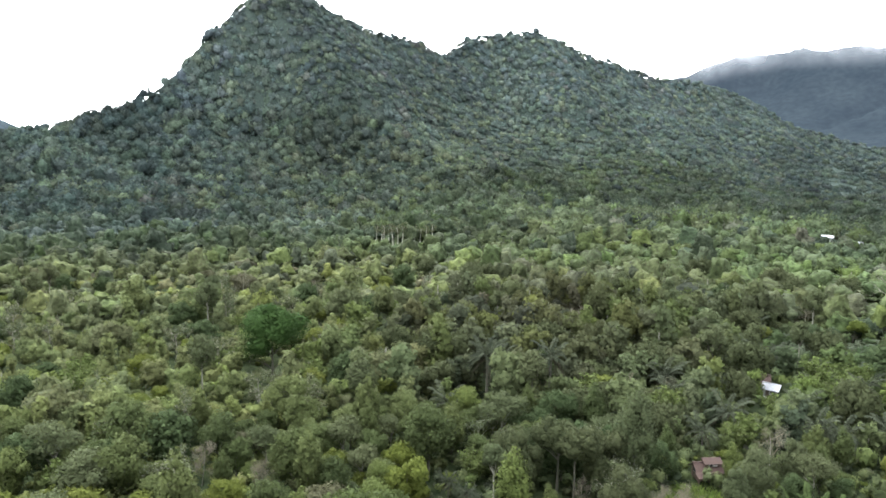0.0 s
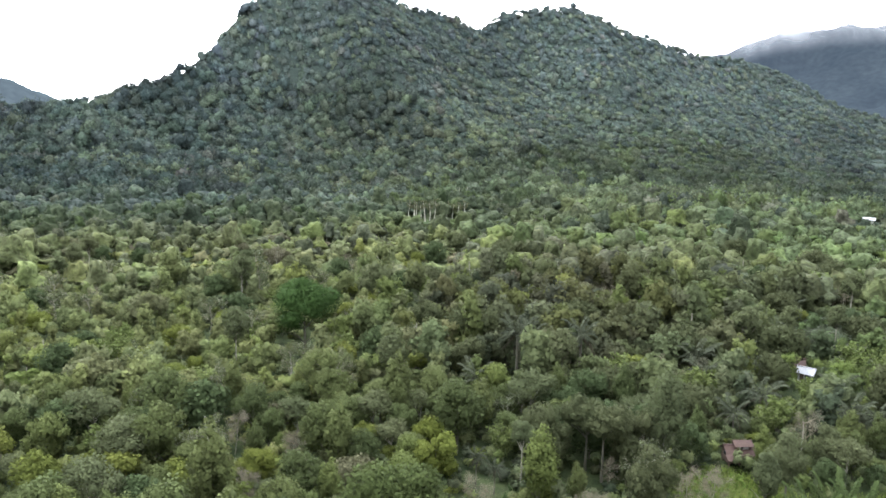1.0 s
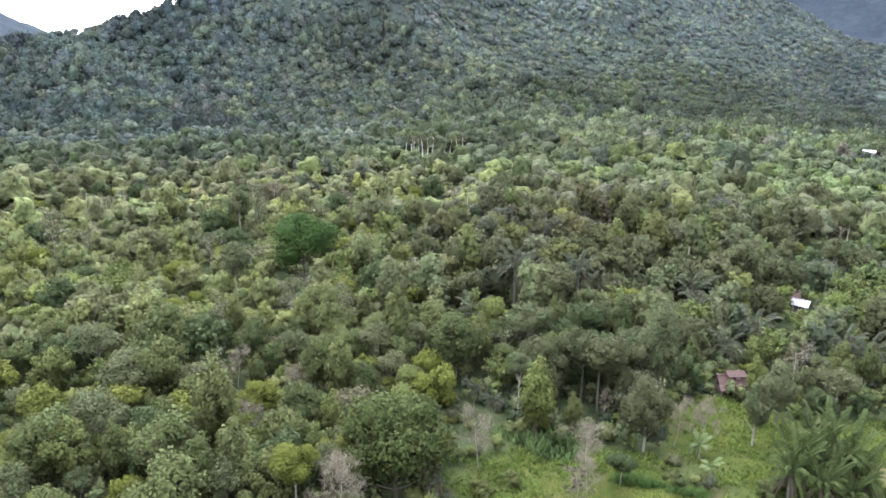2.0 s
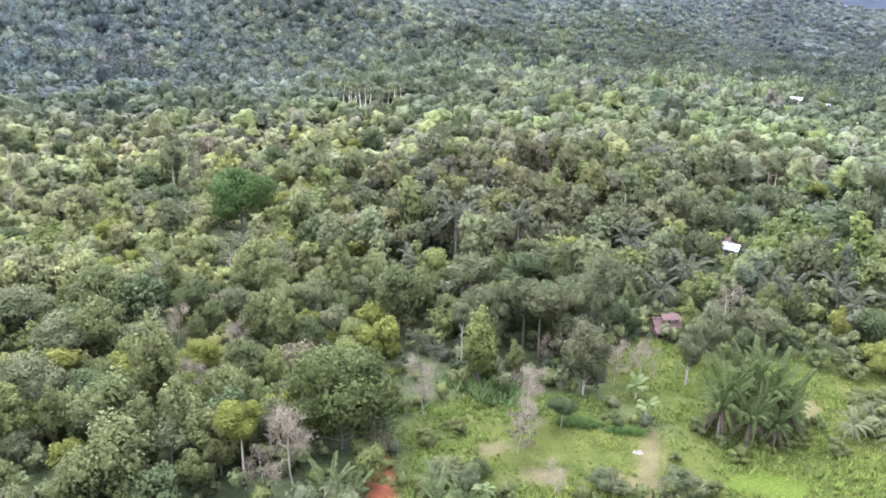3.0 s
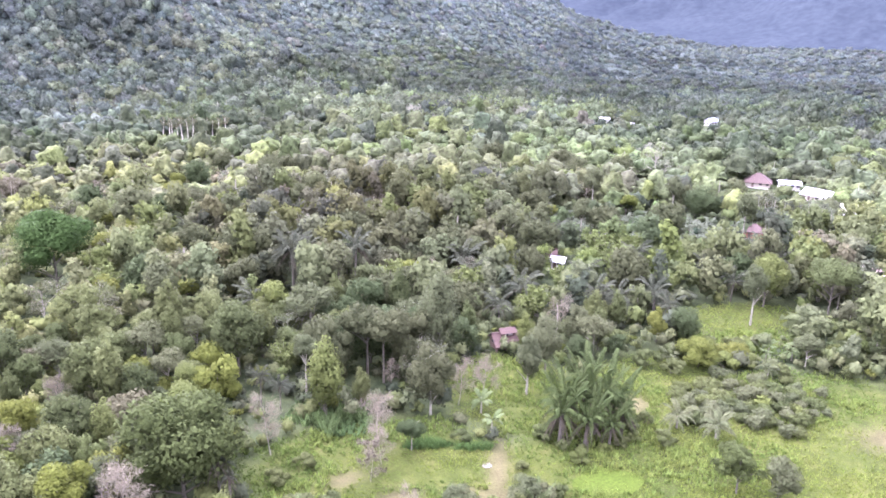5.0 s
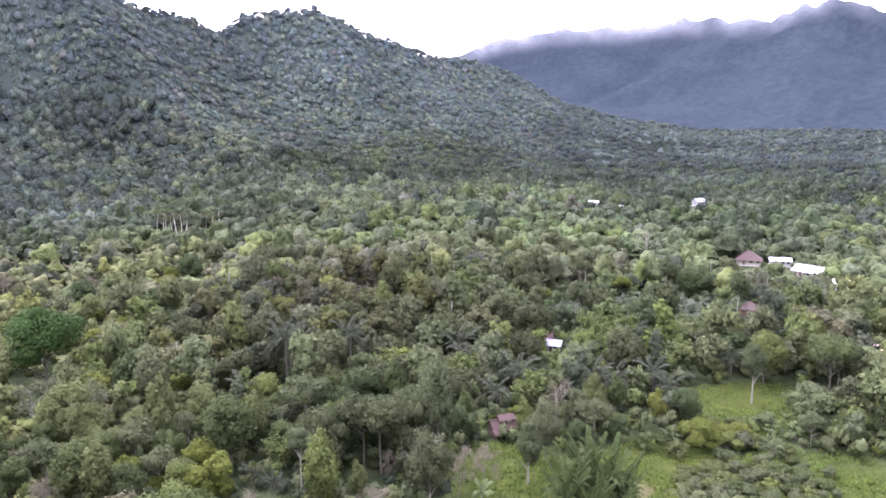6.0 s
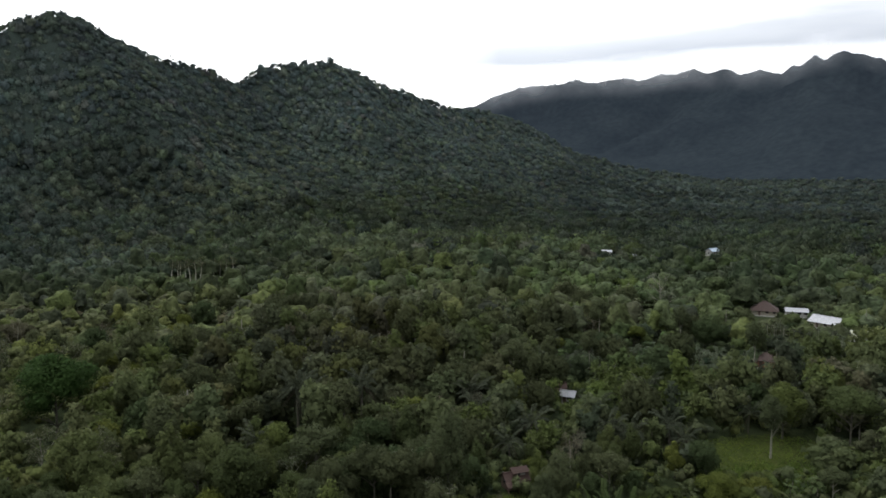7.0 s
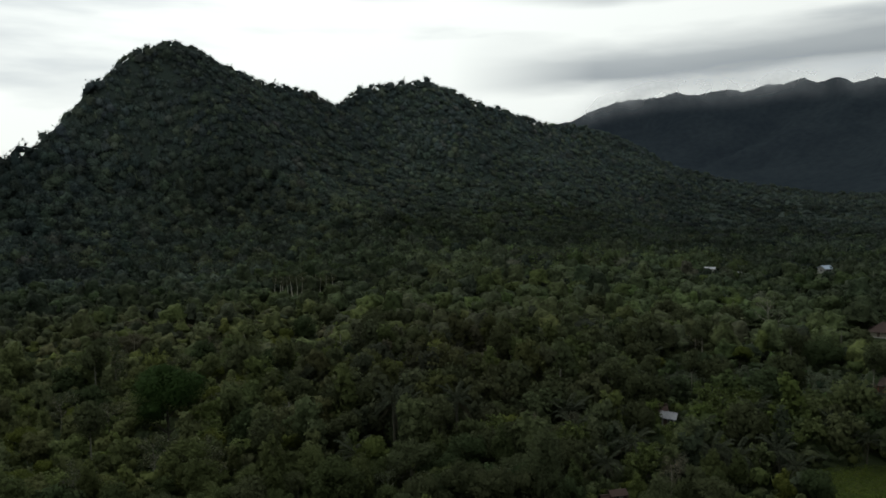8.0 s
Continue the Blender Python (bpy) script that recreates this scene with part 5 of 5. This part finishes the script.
def palms():
    clump = [(45.2, 95.2, 1.15, 3), (48.4, 93.2, 1.0, 0), (51.6, 96.4, 1.35, 20), (55.2, 94.6, 0.95, 40), (51.5, 100.2, 1.3, 60), (47.2, 98.8, 1.2, 80), (52.2, 92.6, 0.8, 10), (55.6, 98.4, 1.05, 33)]
    sugar = palm(800, 4.4, 4.0, 26, "dark sugar palm with long upright feather fronds", LEAF_SUGAR, steep=(0.5, 2.3), droop=1.15, girth=0.26, dry=12, hang=1.0, pairs=26, leaflet=0.15, bark=BARK)
    for k, (x, y, size, turn) in enumerate(clump):
        m = placed(x, y, k * 61 + turn, size)
        ob = copy_thing(sugar, m) if k else sugar
        ob.matrix_basis = m
        ob["group"] = "palm clump in the meadow"
    withered = palm(806, 7.2, 3.0, 5, "withered palm hung with tiers of grey dead fronds", LEAF_PALM, steep=(0.2, 0.8), droop=0.9, girth=0.22, dry=16, hang=1.0)
    for k, (x, y, size) in enumerate([(-4.6, 90.0, 1.0), (-3.4, 89.0, 0.72), (-4.2, 87.8, 0.5)]):
        m = placed(x, y, k * 47, size)
        ob = copy_thing(withered, m) if k else withered
        ob.matrix_basis = m
        ob["group"] = "withered palms by the clay bank"
    KEEP.append((50.5, 96, 7))
    tall_sugar = palm(810, 9.5, 4.6, 18, "dark sugar palm with drooping grey-green fronds", steep=(0.3, 1.5), droop=0.9, girth=0.25, dry=7, hang=0.8)
    for k, (x, y, s) in enumerate([(10.7, 170, 1.2), (25.5, 172, 1.15), (14, 176, 1.0), (1.5, 118, 0.5), (4.5, 115, 0.45)]):
        m = placed(x, y, k * 47, s)
        ob = copy_thing(tall_sugar, m) if k else tall_sugar
        ob.matrix_basis = m
        ob["group"] = "sugar palms in the wood"
        KEEP.append((x, y, 5.0))
        KEEP.append((x * 0.96, y * 0.96, 4.0))
    coco = palm(820, 2.2, 3.6, 13, "young coconut palm with arching fronds", LEAF_GREY, steep=(0.3, 1.3), droop=0.95, girth=0.14, bark=BARK_PALE)
    for k, (x, y, s) in enumerate([(69.2, 90.5, 1.05), (65.2, 95, 1.0), (77, 117, 0.9), (92, 108, 0.8), (97, 120, 0.8)]):
        m = placed(x, y, k * 71, s)
        ob = copy_thing(coco, m) if k else coco
        ob.matrix_basis = m
        ob["group"] = "young coconut palms"
        KEEP.append((x, y, 2.5))
    low = palm(830, 0.6, 4.2, 15, "low blue-green palm with stiff fronds", LEAF_BLUE, steep=(0.5, 1.9), droop=0.8, girth=0.2)
    for k, (x, y, s) in enumerate([(-10, 81.5, 0.95), (-7.4, 80.6, 0.8), (3.8, 79.5, 0.9), (7.2, 79.8, 0.75), (35.5, 80.2, 0.7)]):
        m = placed(x, y, k * 71, s)
        ob = copy_thing(low, m) if k else low
        ob.matrix_basis = m
        ob["group"] = "low palms"
        KEEP.append((x, y, 2.5))
    slim = palm(840, 12.5, 2.6, 11, "tall thin palm with a small tuft of fronds", steep=(0.2, 1.2), droop=0.9, girth=0.11, bark=BARK_PALE, pairs=12)
    rng = np.random.default_rng(4)
    spots = [(82, 255, 1.15), (88, 258, 1.0), (100, 262, 0.9)] + [(163 + 18 * t + rng.uniform(-2, 2), 209 - 18 * t + rng.uniform(-3, 3), rng.uniform(0.6, 0.8)) for t in np.linspace(0, 1, 16)]
    for k, (x, y, s) in enumerate(spots):
        m = placed(x, y, k * 71, s)
        ob = copy_thing(slim, m) if k else slim
        ob.matrix_basis = m
        ob["group"] = "tall thin palms"
        KEEP.append((x, y, 2.2))
    oil = palm(850, 1.8, 4.4, 12, "plantation palm with spreading blue-green fronds", LEAF_BLUEPALM, steep=(0.15, 1.2), droop=0.8, girth=0.22, pairs=16)
    k = 0
    for i in range(9):
        for j in range(6):
            x, y = 104 + 6.2 * i + rng.uniform(-1.6, 1.6), 216 - 3.4 * i + (j - 2.5) * 6.4 + rng.uniform(-1.6, 1.6)
            if taken(np.array([x]), np.array([y]))[0]:
                continue
            m = placed(x, y, k * 71, rng.uniform(0.75, 1.1))
            ob = copy_thing(oil, m) if k else oil
            ob.matrix_basis = m
            ob["group"] = "palm plantation"
            KEEP.append((x, y, 4.4))
            k += 1


LEAF_BLUEPALM = leafy("blue_green_fronds", [(0.0, (0.046, 0.066, 0.036)), (1.0, (0.058, 0.078, 0.044))], 0.6)
palms()


def bananas():
    plant = banana(900, 3.6, "banana plant with broad pale green leaves")
    spots = [(35.9, 100.4, 0.95), (36.2, 106.6, 1.0), (101.6, 113.5, 0.85), (104, 115, 0.9), (108, 110.5, 0.95), (99, 117, 0.8), (110.5, 113, 0.8), (96.5, 114.5, 0.7), (9.5, 80.5, 0.8)]
    for k, (x, y, s) in enumerate(spots):
        m = placed(x, y, k * 83, s)
        ob = copy_thing(plant, m) if k else plant
        ob.matrix_basis = m
        ob["group"] = "banana plants"


bananas()


def bamboos():
    clump = bamboo(950, 11, 4.5, "feathery clump of pale green bamboo")
    for k, (x, y, s) in enumerate([(92, 178.5, 1.0), (97, 174, 0.9), (87, 172, 0.8), (103, 180, 0.85), (72, 158, 0.75), (58, 142, 0.7), (96, 150, 0.75), (6, 127, 0.7)]):
        m = placed(x, y, k * 83, s)
        ob = copy_thing(clump, m) if k else clump
        ob.matrix_basis = m
        ob["group"] = "bamboo clumps"
        KEEP.append((x, y, 4 * s))


bamboos()


def middle_features():
    """Single trees that stand out of the valley woods."""
    rng = np.random.default_rng(61)
    def several(proto, group, n, box, sizes, clear, turn=0.0):
        k = 0
        for _ in range(n * 6):
            r, a = math.sqrt(rng.uniform(box[0] ** 2, box[1] ** 2)), radians(rng.uniform(box[2], box[3]))
            x, y = r * math.sin(a), r * math.cos(a)
            if k >= n or taken(np.array([x]), np.array([y]))[0] or clearing(np.array([x]), np.array([y]))[0] > 0.2:
                continue
            m = placed(x, y, rng.uniform(0, 360), rng.uniform(*sizes))
            ob = copy_thing(proto, m) if k else proto
            ob.matrix_basis = m
            ob["group"] = group
            KEEP.append((x, y, clear))
            k += 1
    several(palm(860, 5.5, 5.0, 15, "forest palm with a grey-green feathery head", steep=(0.2, 1.4), droop=0.9, girth=0.2, dry=3, hang=0.8, pairs=16), "forest palms", 34, (150, 250, -4, 40), (0.8, 1.25), 3.4)
    several(bare(870, 9, 5.5, "grey leafless tree among green ones", TWIGS, bole=0.25, thick=1.4, twigs=700), "grey leafless trees", 20, (120, 300, -32, 36), (0.8, 1.3), 3.0)
    several(bare(874, 8, 5.5, "thin-leaved greyish tree among greener ones", BARK_PALE, bole=0.2, thick=1.3, leaves=LEAF_GREY, count=700, twigs=500), "thin-leaved grey trees", 34, (90, 280, -34, 40), (0.8, 1.35), 3.2)
    several(bamboo(878, 9, 4.2, "pale green feathery bamboo clump among trees"), "woodland bamboo", 22, (120, 240, -30, 44), (0.8, 1.2), 3.6)
    several(tree("broadleaf_tree", 882, 3.4, 14.5, "round", LEAF_GREY, 1000, 0.58, "tall pale-stemmed tree standing over the wood", bole=0.5, bark=BARK_PALE, lobes=14), "tall pale-stemmed trees", 26, (150, 290, -32, 44), (0.85, 1.2), 3.0)
    several(tree("broadleaf_tree", 886, 5.4, 12.0, "round", LEAF_OLIVE, 1700, 0.66, "broad dark olive tree standing over the wood", bole=0.12, lobes=22, core=0.74), "broad dark trees", 34, (150, 330, -4, 34), (0.85, 1.35), 5.0)
    several(tree("broadleaf_tree", 890, 4.6, 9.0, "round", LEAF_DARK, 1450, 0.62, "dense dark green tree with a rounded crown", bole=0.08, lobes=18, core=0.74), "dense dark green trees", 26, (130, 320, -32, 46), (0.8, 1.3), 4.2)
    several(tree("broadleaf_tree", 894, 4.0, 7.5, "umbrella", LEAF_BRIGHT, 1100, 0.6, "fresh yellow-green tree with a spreading crown", bole=0.12, lobes=14, core=0.7), "fresh green trees", 26, (100, 300, -34, 46), (0.8, 1.25), 3.8)
    several(tree("broadleaf_tree", 898, 3.6, 6.8, "round", LEAF_LIME, 1500, 0.46, "lime-green tree standing out of the scrub", bole=0.12, lobes=13, core=0.7), "lime-green trees", 14, (95, 230, -34, 2), (0.7, 1.2), 3.6)
    several(tree("broadleaf_tree", 902, 4.0, 5.6, "umbrella", LEAF_RUST, 1300, 0.46, "low tree with dull brownish dry leaves", bole=0.15, lobes=12, core=0.6), "brownish trees", 10, (110, 320, -32, 34), (0.7, 1.3), 3.6)


middle_features()


# ---- scattered growth ----
def near_woods():
    rng = np.random.default_rng(5)
    x, y = scatter(rng, 66, 152, -38, 52, 5.2)
    keep = (clearing(x, y) < 0.3) & ~taken(x, y)
    x, y = x[keep], y[keep]
    protos = [
        tree("broadleaf_tree", 500, 3.7, 10.5, "round", LEAF_MIXED, 2100, 0.42, "broadleaf tree with a dense rounded olive-green crown", bole=0.15, core=0.7, lobes=14),
        tree("broadleaf_tree", 510, 4.1, 11.5, "round", LEAF_MIXED, 2300, 0.44, "broadleaf tree with a lumpy olive-green crown", lobes=20, bole=0.18, core=0.7),
        tree("broadleaf_tree", 520, 3.3, 13.0, "tall", LEAF_MIXED, 2100, 0.42, "tall narrow broadleaf tree with a ragged green crown", lobes=22, bole=0.12, core=0.7),
        tree("broadleaf_tree", 530, 4.4, 10.0, "umbrella", LEAF_GREY, 1800, 0.42, "spreading broadleaf tree with a flat grey-green crown", bole=0.3, bark=BARK_PALE, lobes=16),
        tree("broadleaf_tree", 540, 3.6, 10.0, "round", LEAF_DARK, 1900, 0.44, "broadleaf tree with a dark green dense crown", bole=0.12, core=0.7, lobes=14),
        tree("broadleaf_tree", 550, 3.4, 7.0, "round", LEAF_BRIGHT, 1600, 0.4, "young broadleaf tree with a bright yellow-green crown", bole=0.12, core=0.7, lobes=12),
        tree("shrub", 560, 2.6, 3.8, "round", LEAF_MIXED, 1000, 0.36, "low bushy green shrub among the trees", "shrub", bole=0.05),
        tree("shrub", 570, 2.3, 3.2, "umbrella", LEAF_BRIGHT, 800, 0.34, "low bright green shrub with spreading leaves", "shrub", bole=0.1),
    ]
    weights = np.array([0.2, 0.18, 0.12, 0.12, 0.13, 0.08, 0.11, 0.06])
    used = set()
    for px, py in zip(x, y):
        lot = 0.72 * rng.uniform(0, 1) + 0.28 * np.clip((fractal(np.array([px]), np.array([py]), 26, 81, 2)[0] - 0.28) / 0.44, 0, 1)
        k = int(min(np.searchsorted(np.cumsum(weights), np.clip((lot - 0.12) / 0.74, 0, 1)), 7))
        if px > 16 and k in (0, 1, 3, 5) and rng.uniform(0, 1) < 0.75:
            k = 4 if rng.uniform(0, 1) < 0.6 else 2
        first = k not in used
        used.add(k)
        s = float(np.clip(0.78 * np.exp(rng.normal(0, 0.3)), 0.42, 1.4))
        m = placed(px, py, rng.uniform(0, 360), s)
        ob = protos[k] if first else copy_thing(protos[k], m)
        ob.matrix_basis = m
        ob["group"] = "woodland shrubs" if k > 5 else "woodland trees"


near_woods()


def planted_shrubs():
    rng = np.random.default_rng(15)
    bush = [tree("shrub", 980, 2.0, 2.0, "round", LEAF_MIXED, 420, 0.34, "low grey-green bush in a planted patch", "shrub", bole=0.02, lobes=6),
            tree("shrub", 984, 1.8, 2.1, "round", LEAF_GREY, 420, 0.34, "low green bush in a planted patch", "shrub", bole=0.02, lobes=6)]
    first = [True, True]
    for i in range(13):
        for j in range(11):
            x, y = 66 + 2.4 * i + 0.5 * j + rng.uniform(-0.9, 0.9), 88 + 2.3 * j - 0.2 * i + rng.uniform(-0.9, 0.9)
            if math.hypot((x - 81) / 15, (y - 99) / 11.5) > rng.uniform(0.75, 1.05) or taken(np.array([x]), np.array([y]))[0] or rng.uniform(0, 1) < 0.2:
                continue
            k = int(rng.uniform(0, 1) < 0.5)
            m = placed(x, y, rng.uniform(0, 360), rng.uniform(0.6, 1.25))
            ob = bush[k] if first[k] else copy_thing(bush[k], m)
            first[k] = False
            ob.matrix_basis = m
            ob["group"] = "planted bushes"
    spots = [(44.6, 93.2, 0.8), (47, 91.6, 0.65), (50.4, 90.8, 0.7), (54, 91.6, 0.8), (57, 93.2, 0.75), (58, 96.5, 0.9), (43.4, 96.8, 0.8), (30.6, 98.8, 1.0), (37, 83, 1.1), (39, 82, 0.9), (33, 80.5, 1.2), (29.5, 79.5, 1.2), (5, 86, 1.3), (8, 84, 1.4), (10, 86.5, 1.0), (3, 94, 1.1), (7, 97.5, 1.0), (36.6, 89.5, 0.7), (58, 99.5, 1.2),
             (60.5, 97.5, 1.0), (45, 99, 1.1), (43.5, 96.5, 1.2), (46, 89, 1.0), (61, 91, 1.1), (95, 108, 1.2), (112, 106, 1.2), (93, 122, 1.1), (2, 82, 1.2), (12, 81, 1.1), (22, 80, 1.0), (85, 118, 1.8), (88, 120, 1.6), (92, 117, 1.9), (95, 119, 1.5), (86, 113, 1.7), (78, 119, 1.6), (75, 113, 1.5), (99, 121, 1.2), (72, 117, 1.6), (91, 112, 1.4)]
    weed = tree("shrub", 988, 1.9, 2.1, "round", LEAF_MIXED, 600, 0.32, "bright green weedy bush on the grass", "shrub", bole=0.02, lobes=7)
    for k, (x, y, s) in enumerate(spots):
        m = placed(x, y, k * 40, s)
        ob = copy_thing(weed, m) if k else weed
        ob.matrix_basis = m
        ob["group"] = "bushes on the grass"


planted_shrubs()


def fire_place():
    """A ring of pale stones with ash in it, on the bare soil."""
    rng = np.random.default_rng(77)
    root = new("fire_place")
    stone = mottled("pale_stone", (0.1, 0.095, 0.08), (0.17, 0.16, 0.14), 3.0, 0.9, 0.4)
    shapes = [Heap().add(np.array(ICO) * rng.uniform(0.75, 1.2, (12, 1)) * (1, 0.8, 0.6), t=ICO_T).mesh("stone", stone) for _ in range(3)]
    for k in range(9):
        a = k * 0.7 + rng.uniform(-0.1, 0.1)
        ob = piece("stone", shapes[k % 3], root)
        ob.matrix_basis = Matrix.Translation((0.8 * math.cos(a), 0.6 * math.sin(a), 0.12)) @ Matrix.Rotation(a, 4, "Z") @ Matrix.Scale(rng.uniform(0.18, 0.3), 4)
    ring = [(0.6 * math.cos(i * 0.524), 0.45 * math.sin(i * 0.524), 0.03) for i in range(12)]
    piece("ash", Heap().add([(0, 0, 0.14)] + ring + [(x, y, -0.1) for x, y, _ in ring], [(1 + i, 13 + i, 13 + (i + 1) % 12, 1 + (i + 1) % 12) for i in range(12)], [(0, 1 + i, 1 + (i + 1) % 12) for i in range(12)]).mesh("ash", mottled("grey_ash", (0.06, 0.057, 0.05), (0.11, 0.105, 0.095), 4.0, 0.95, 0.3)), root, "heap of grey ash")
    tagged(root, "ring of pale stones round ash on bare soil", "fire place")
    root.matrix_basis = placed(32.2, 91.2, 0, 0.75)


fire_place()


def edge_bushes():
    bush = tree("shrub", 992, 2.6, 3.6, "round", LEAF_GREY, 1300, 0.3, "tall grey-green bush at the edge of the field", "shrub", bole=0.04, lobes=9)
    for k, (x, y, size) in enumerate([(34.5, 82.2, 1.0), (36.4, 81.0, 0.8), (32.8, 80.8, 0.7), (25.2, 82.4, 0.9), (27.2, 81.4, 0.7), (4.6, 84.6, 0.9), (7.4, 83.2, 1.0)]):
        m = placed(x, y, k * 53, size)
        ob = copy_thing(bush, m) if k else bush
        ob.matrix_basis = m
        ob["group"] = "bushes along the field edge"


edge_bushes()


def tufts(name, seed, spots, per_m2, high, wide, tones, label, category="grass"):
    """Grass and weeds: fans of blades over the given ellipses."""
    rng = np.random.default_rng(seed)
    P = []
    for cx, cy, rx, ry, turn in spots:
        n = int(per_m2 * 4 * rx * ry)
        u, v = rng.uniform(-1.15, 1.15, n), rng.uniform(-1.15, 1.15, n)
        ok = np.hypot(u, v) < rng.uniform(0.9, 1.15, n)
        c, s = math.cos(radians(turn)), math.sin(radians(turn))
        P.append(np.stack([cx + u * rx * c - v * ry * s, cy + u * rx * s + v * ry * c], -1)[ok])
    p = np.concatenate(P)
    p = p[(np.hypot(p[:, 0], p[:, 1]) > 60) & (np.hypot((p[:, 0] - 47.5) / 5.0, (p[:, 1] - 83.4) / 3.2) > rng.uniform(0.5, 1.0, len(p))) & (patches(p[:, 0], p[:, 1], BARE + CLAY, 3, 0.6) < rng.uniform(0.2, 0.9, len(p)))]
    n = len(p)
    z = land(p[:, 0], p[:, 1])
    clump = fractal(p[:, 0], p[:, 1], 5, 91, 3)
    tone = np.array(tones)[np.searchsorted(np.linspace(0, 1, len(tones) + 1)[1:-1], np.clip((clump - 0.3) / 0.4 + rng.normal(0, 0.15, n), 0, 1))] * rng.uniform(0.75, 1.3, (n, 1))
    blades = 4
    base = np.repeat(np.concatenate([p, z[:, None] - 0.05], 1), blades, 0) + rng.normal(0, 0.1, (n * blades, 3)) * (1, 1, 0)
    a = rng.uniform(0, 6.28, n * blades)
    h = np.repeat(high * (0.4 + 1.1 * np.clip((clump - 0.25) / 0.5, 0, 1)) * rng.uniform(0.6, 1.3, n), blades)
    out = np.stack([np.cos(a), np.sin(a), np.zeros(n * blades)], -1)
    side = np.stack([-np.sin(a), np.cos(a), np.zeros(n * blades)], -1) * wide
    tip = base + out * (h * rng.uniform(0.3, 0.9, n * blades))[:, None] + np.array([0, 0, 1.0]) * h[:, None]
    v = np.stack([base - side, base + side, tip], 1).reshape(-1, 3)
    me = fast_mesh(name, v, [np.arange(len(v)).reshape(-1, 3)], [WEEDS], tint=np.repeat(tone, 3 * blades, 0))
    return tagged(new(name, me), label, category, kind="stuff")


MEADOW = [c for c in CLEARINGS if c[1] < 200]
tufts("grass", 31, MEADOW, 7.0, 0.32, 0.055, [(0.0700, 0.1000, 0.0210), (0.0820, 0.1140, 0.0235), (0.0900, 0.1220, 0.0250), (0.0980, 0.1240, 0.0310)], "rough green and yellowing meadow grass")
tufts("weeds", 32, [(50, 98, 14, 9, 0), (44, 118, 9, 10, 0), (66, 84, 12, 6, 0), (92, 100, 14, 10, 0), (6, 92, 6, 8, 0), (1, 98, 7, 8, 0), (12, 103, 10, 4, 0), (2, 80, 12, 6, 0), (24, 104, 8, 4, 0), (22, 84, 9, 5, 0), (38, 78, 12, 5, 0), (47.5, 86.8, 7, 1.0, 0), (47.5, 79.8, 7, 1.0, 0), (42, 83.4, 1.0, 4, 0), (53.2, 83.4, 1.0, 4, 0), (98, 122, 14, 8, 0), (60, 108, 10, 8, 0)], 3.2, 0.62, 0.13, [(0.0600, 0.0930, 0.0230), (0.0720, 0.1080, 0.0260), (0.0860, 0.1200, 0.0290)], "knee-high leafy green weeds", "weeds")
tufts("tall_grass", 33, [(25.2, 98.6, 3.6, 1.1, -8), (32.3, 96.2, 3.4, 0.8, -10)], 26, 0.95, 0.06, [(0.0360, 0.0700, 0.0210), (0.0450, 0.0820, 0.0240)], "strips of tall dark green fodder grass")
tufts("leafy_crop", 34, [(12, 112.5, 7.0, 4.5, 3), (14, 107, 4, 3, 0)], 4.5, 1.5, 0.22, [(0.0520, 0.0884, 0.0325), (0.0702, 0.1079, 0.0390)], "patch of tall blue-green leafy crop plants", "crop")

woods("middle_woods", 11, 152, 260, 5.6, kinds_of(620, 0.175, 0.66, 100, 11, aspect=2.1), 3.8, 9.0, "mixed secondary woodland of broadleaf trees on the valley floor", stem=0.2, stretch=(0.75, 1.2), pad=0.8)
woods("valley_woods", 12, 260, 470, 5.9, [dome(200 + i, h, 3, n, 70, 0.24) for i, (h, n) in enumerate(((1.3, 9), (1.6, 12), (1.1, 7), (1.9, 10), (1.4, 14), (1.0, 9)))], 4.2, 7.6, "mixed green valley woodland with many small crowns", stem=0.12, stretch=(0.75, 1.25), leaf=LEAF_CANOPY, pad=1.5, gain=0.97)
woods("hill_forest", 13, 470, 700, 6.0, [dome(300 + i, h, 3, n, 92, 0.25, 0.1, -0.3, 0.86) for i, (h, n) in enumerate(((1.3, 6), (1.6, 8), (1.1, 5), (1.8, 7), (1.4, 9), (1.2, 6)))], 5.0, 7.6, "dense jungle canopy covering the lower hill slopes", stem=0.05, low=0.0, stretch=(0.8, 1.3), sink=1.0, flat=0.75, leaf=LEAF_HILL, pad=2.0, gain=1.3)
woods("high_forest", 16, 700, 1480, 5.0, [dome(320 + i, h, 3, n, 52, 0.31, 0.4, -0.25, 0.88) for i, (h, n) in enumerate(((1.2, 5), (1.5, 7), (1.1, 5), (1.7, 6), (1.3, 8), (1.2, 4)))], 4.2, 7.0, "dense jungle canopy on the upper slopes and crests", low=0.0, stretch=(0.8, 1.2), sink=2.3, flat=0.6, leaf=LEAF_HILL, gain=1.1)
woods("undergrowth", 14, 68, 178, 3.1, kinds_of(110, 0.24, 0.7, 400, 2, aspect=1.4), 1.7, 2.2, "low dense undergrowth between the trees", a0=-38, a1=52, scrub=True)
woods("scrub", 15, 152, 280, 5.6, kinds_of(40, 0.42, 0.85, 420, 1, aspect=1.3), 2.6, 2.8, "low scrub between the valley trees", scrub=True)
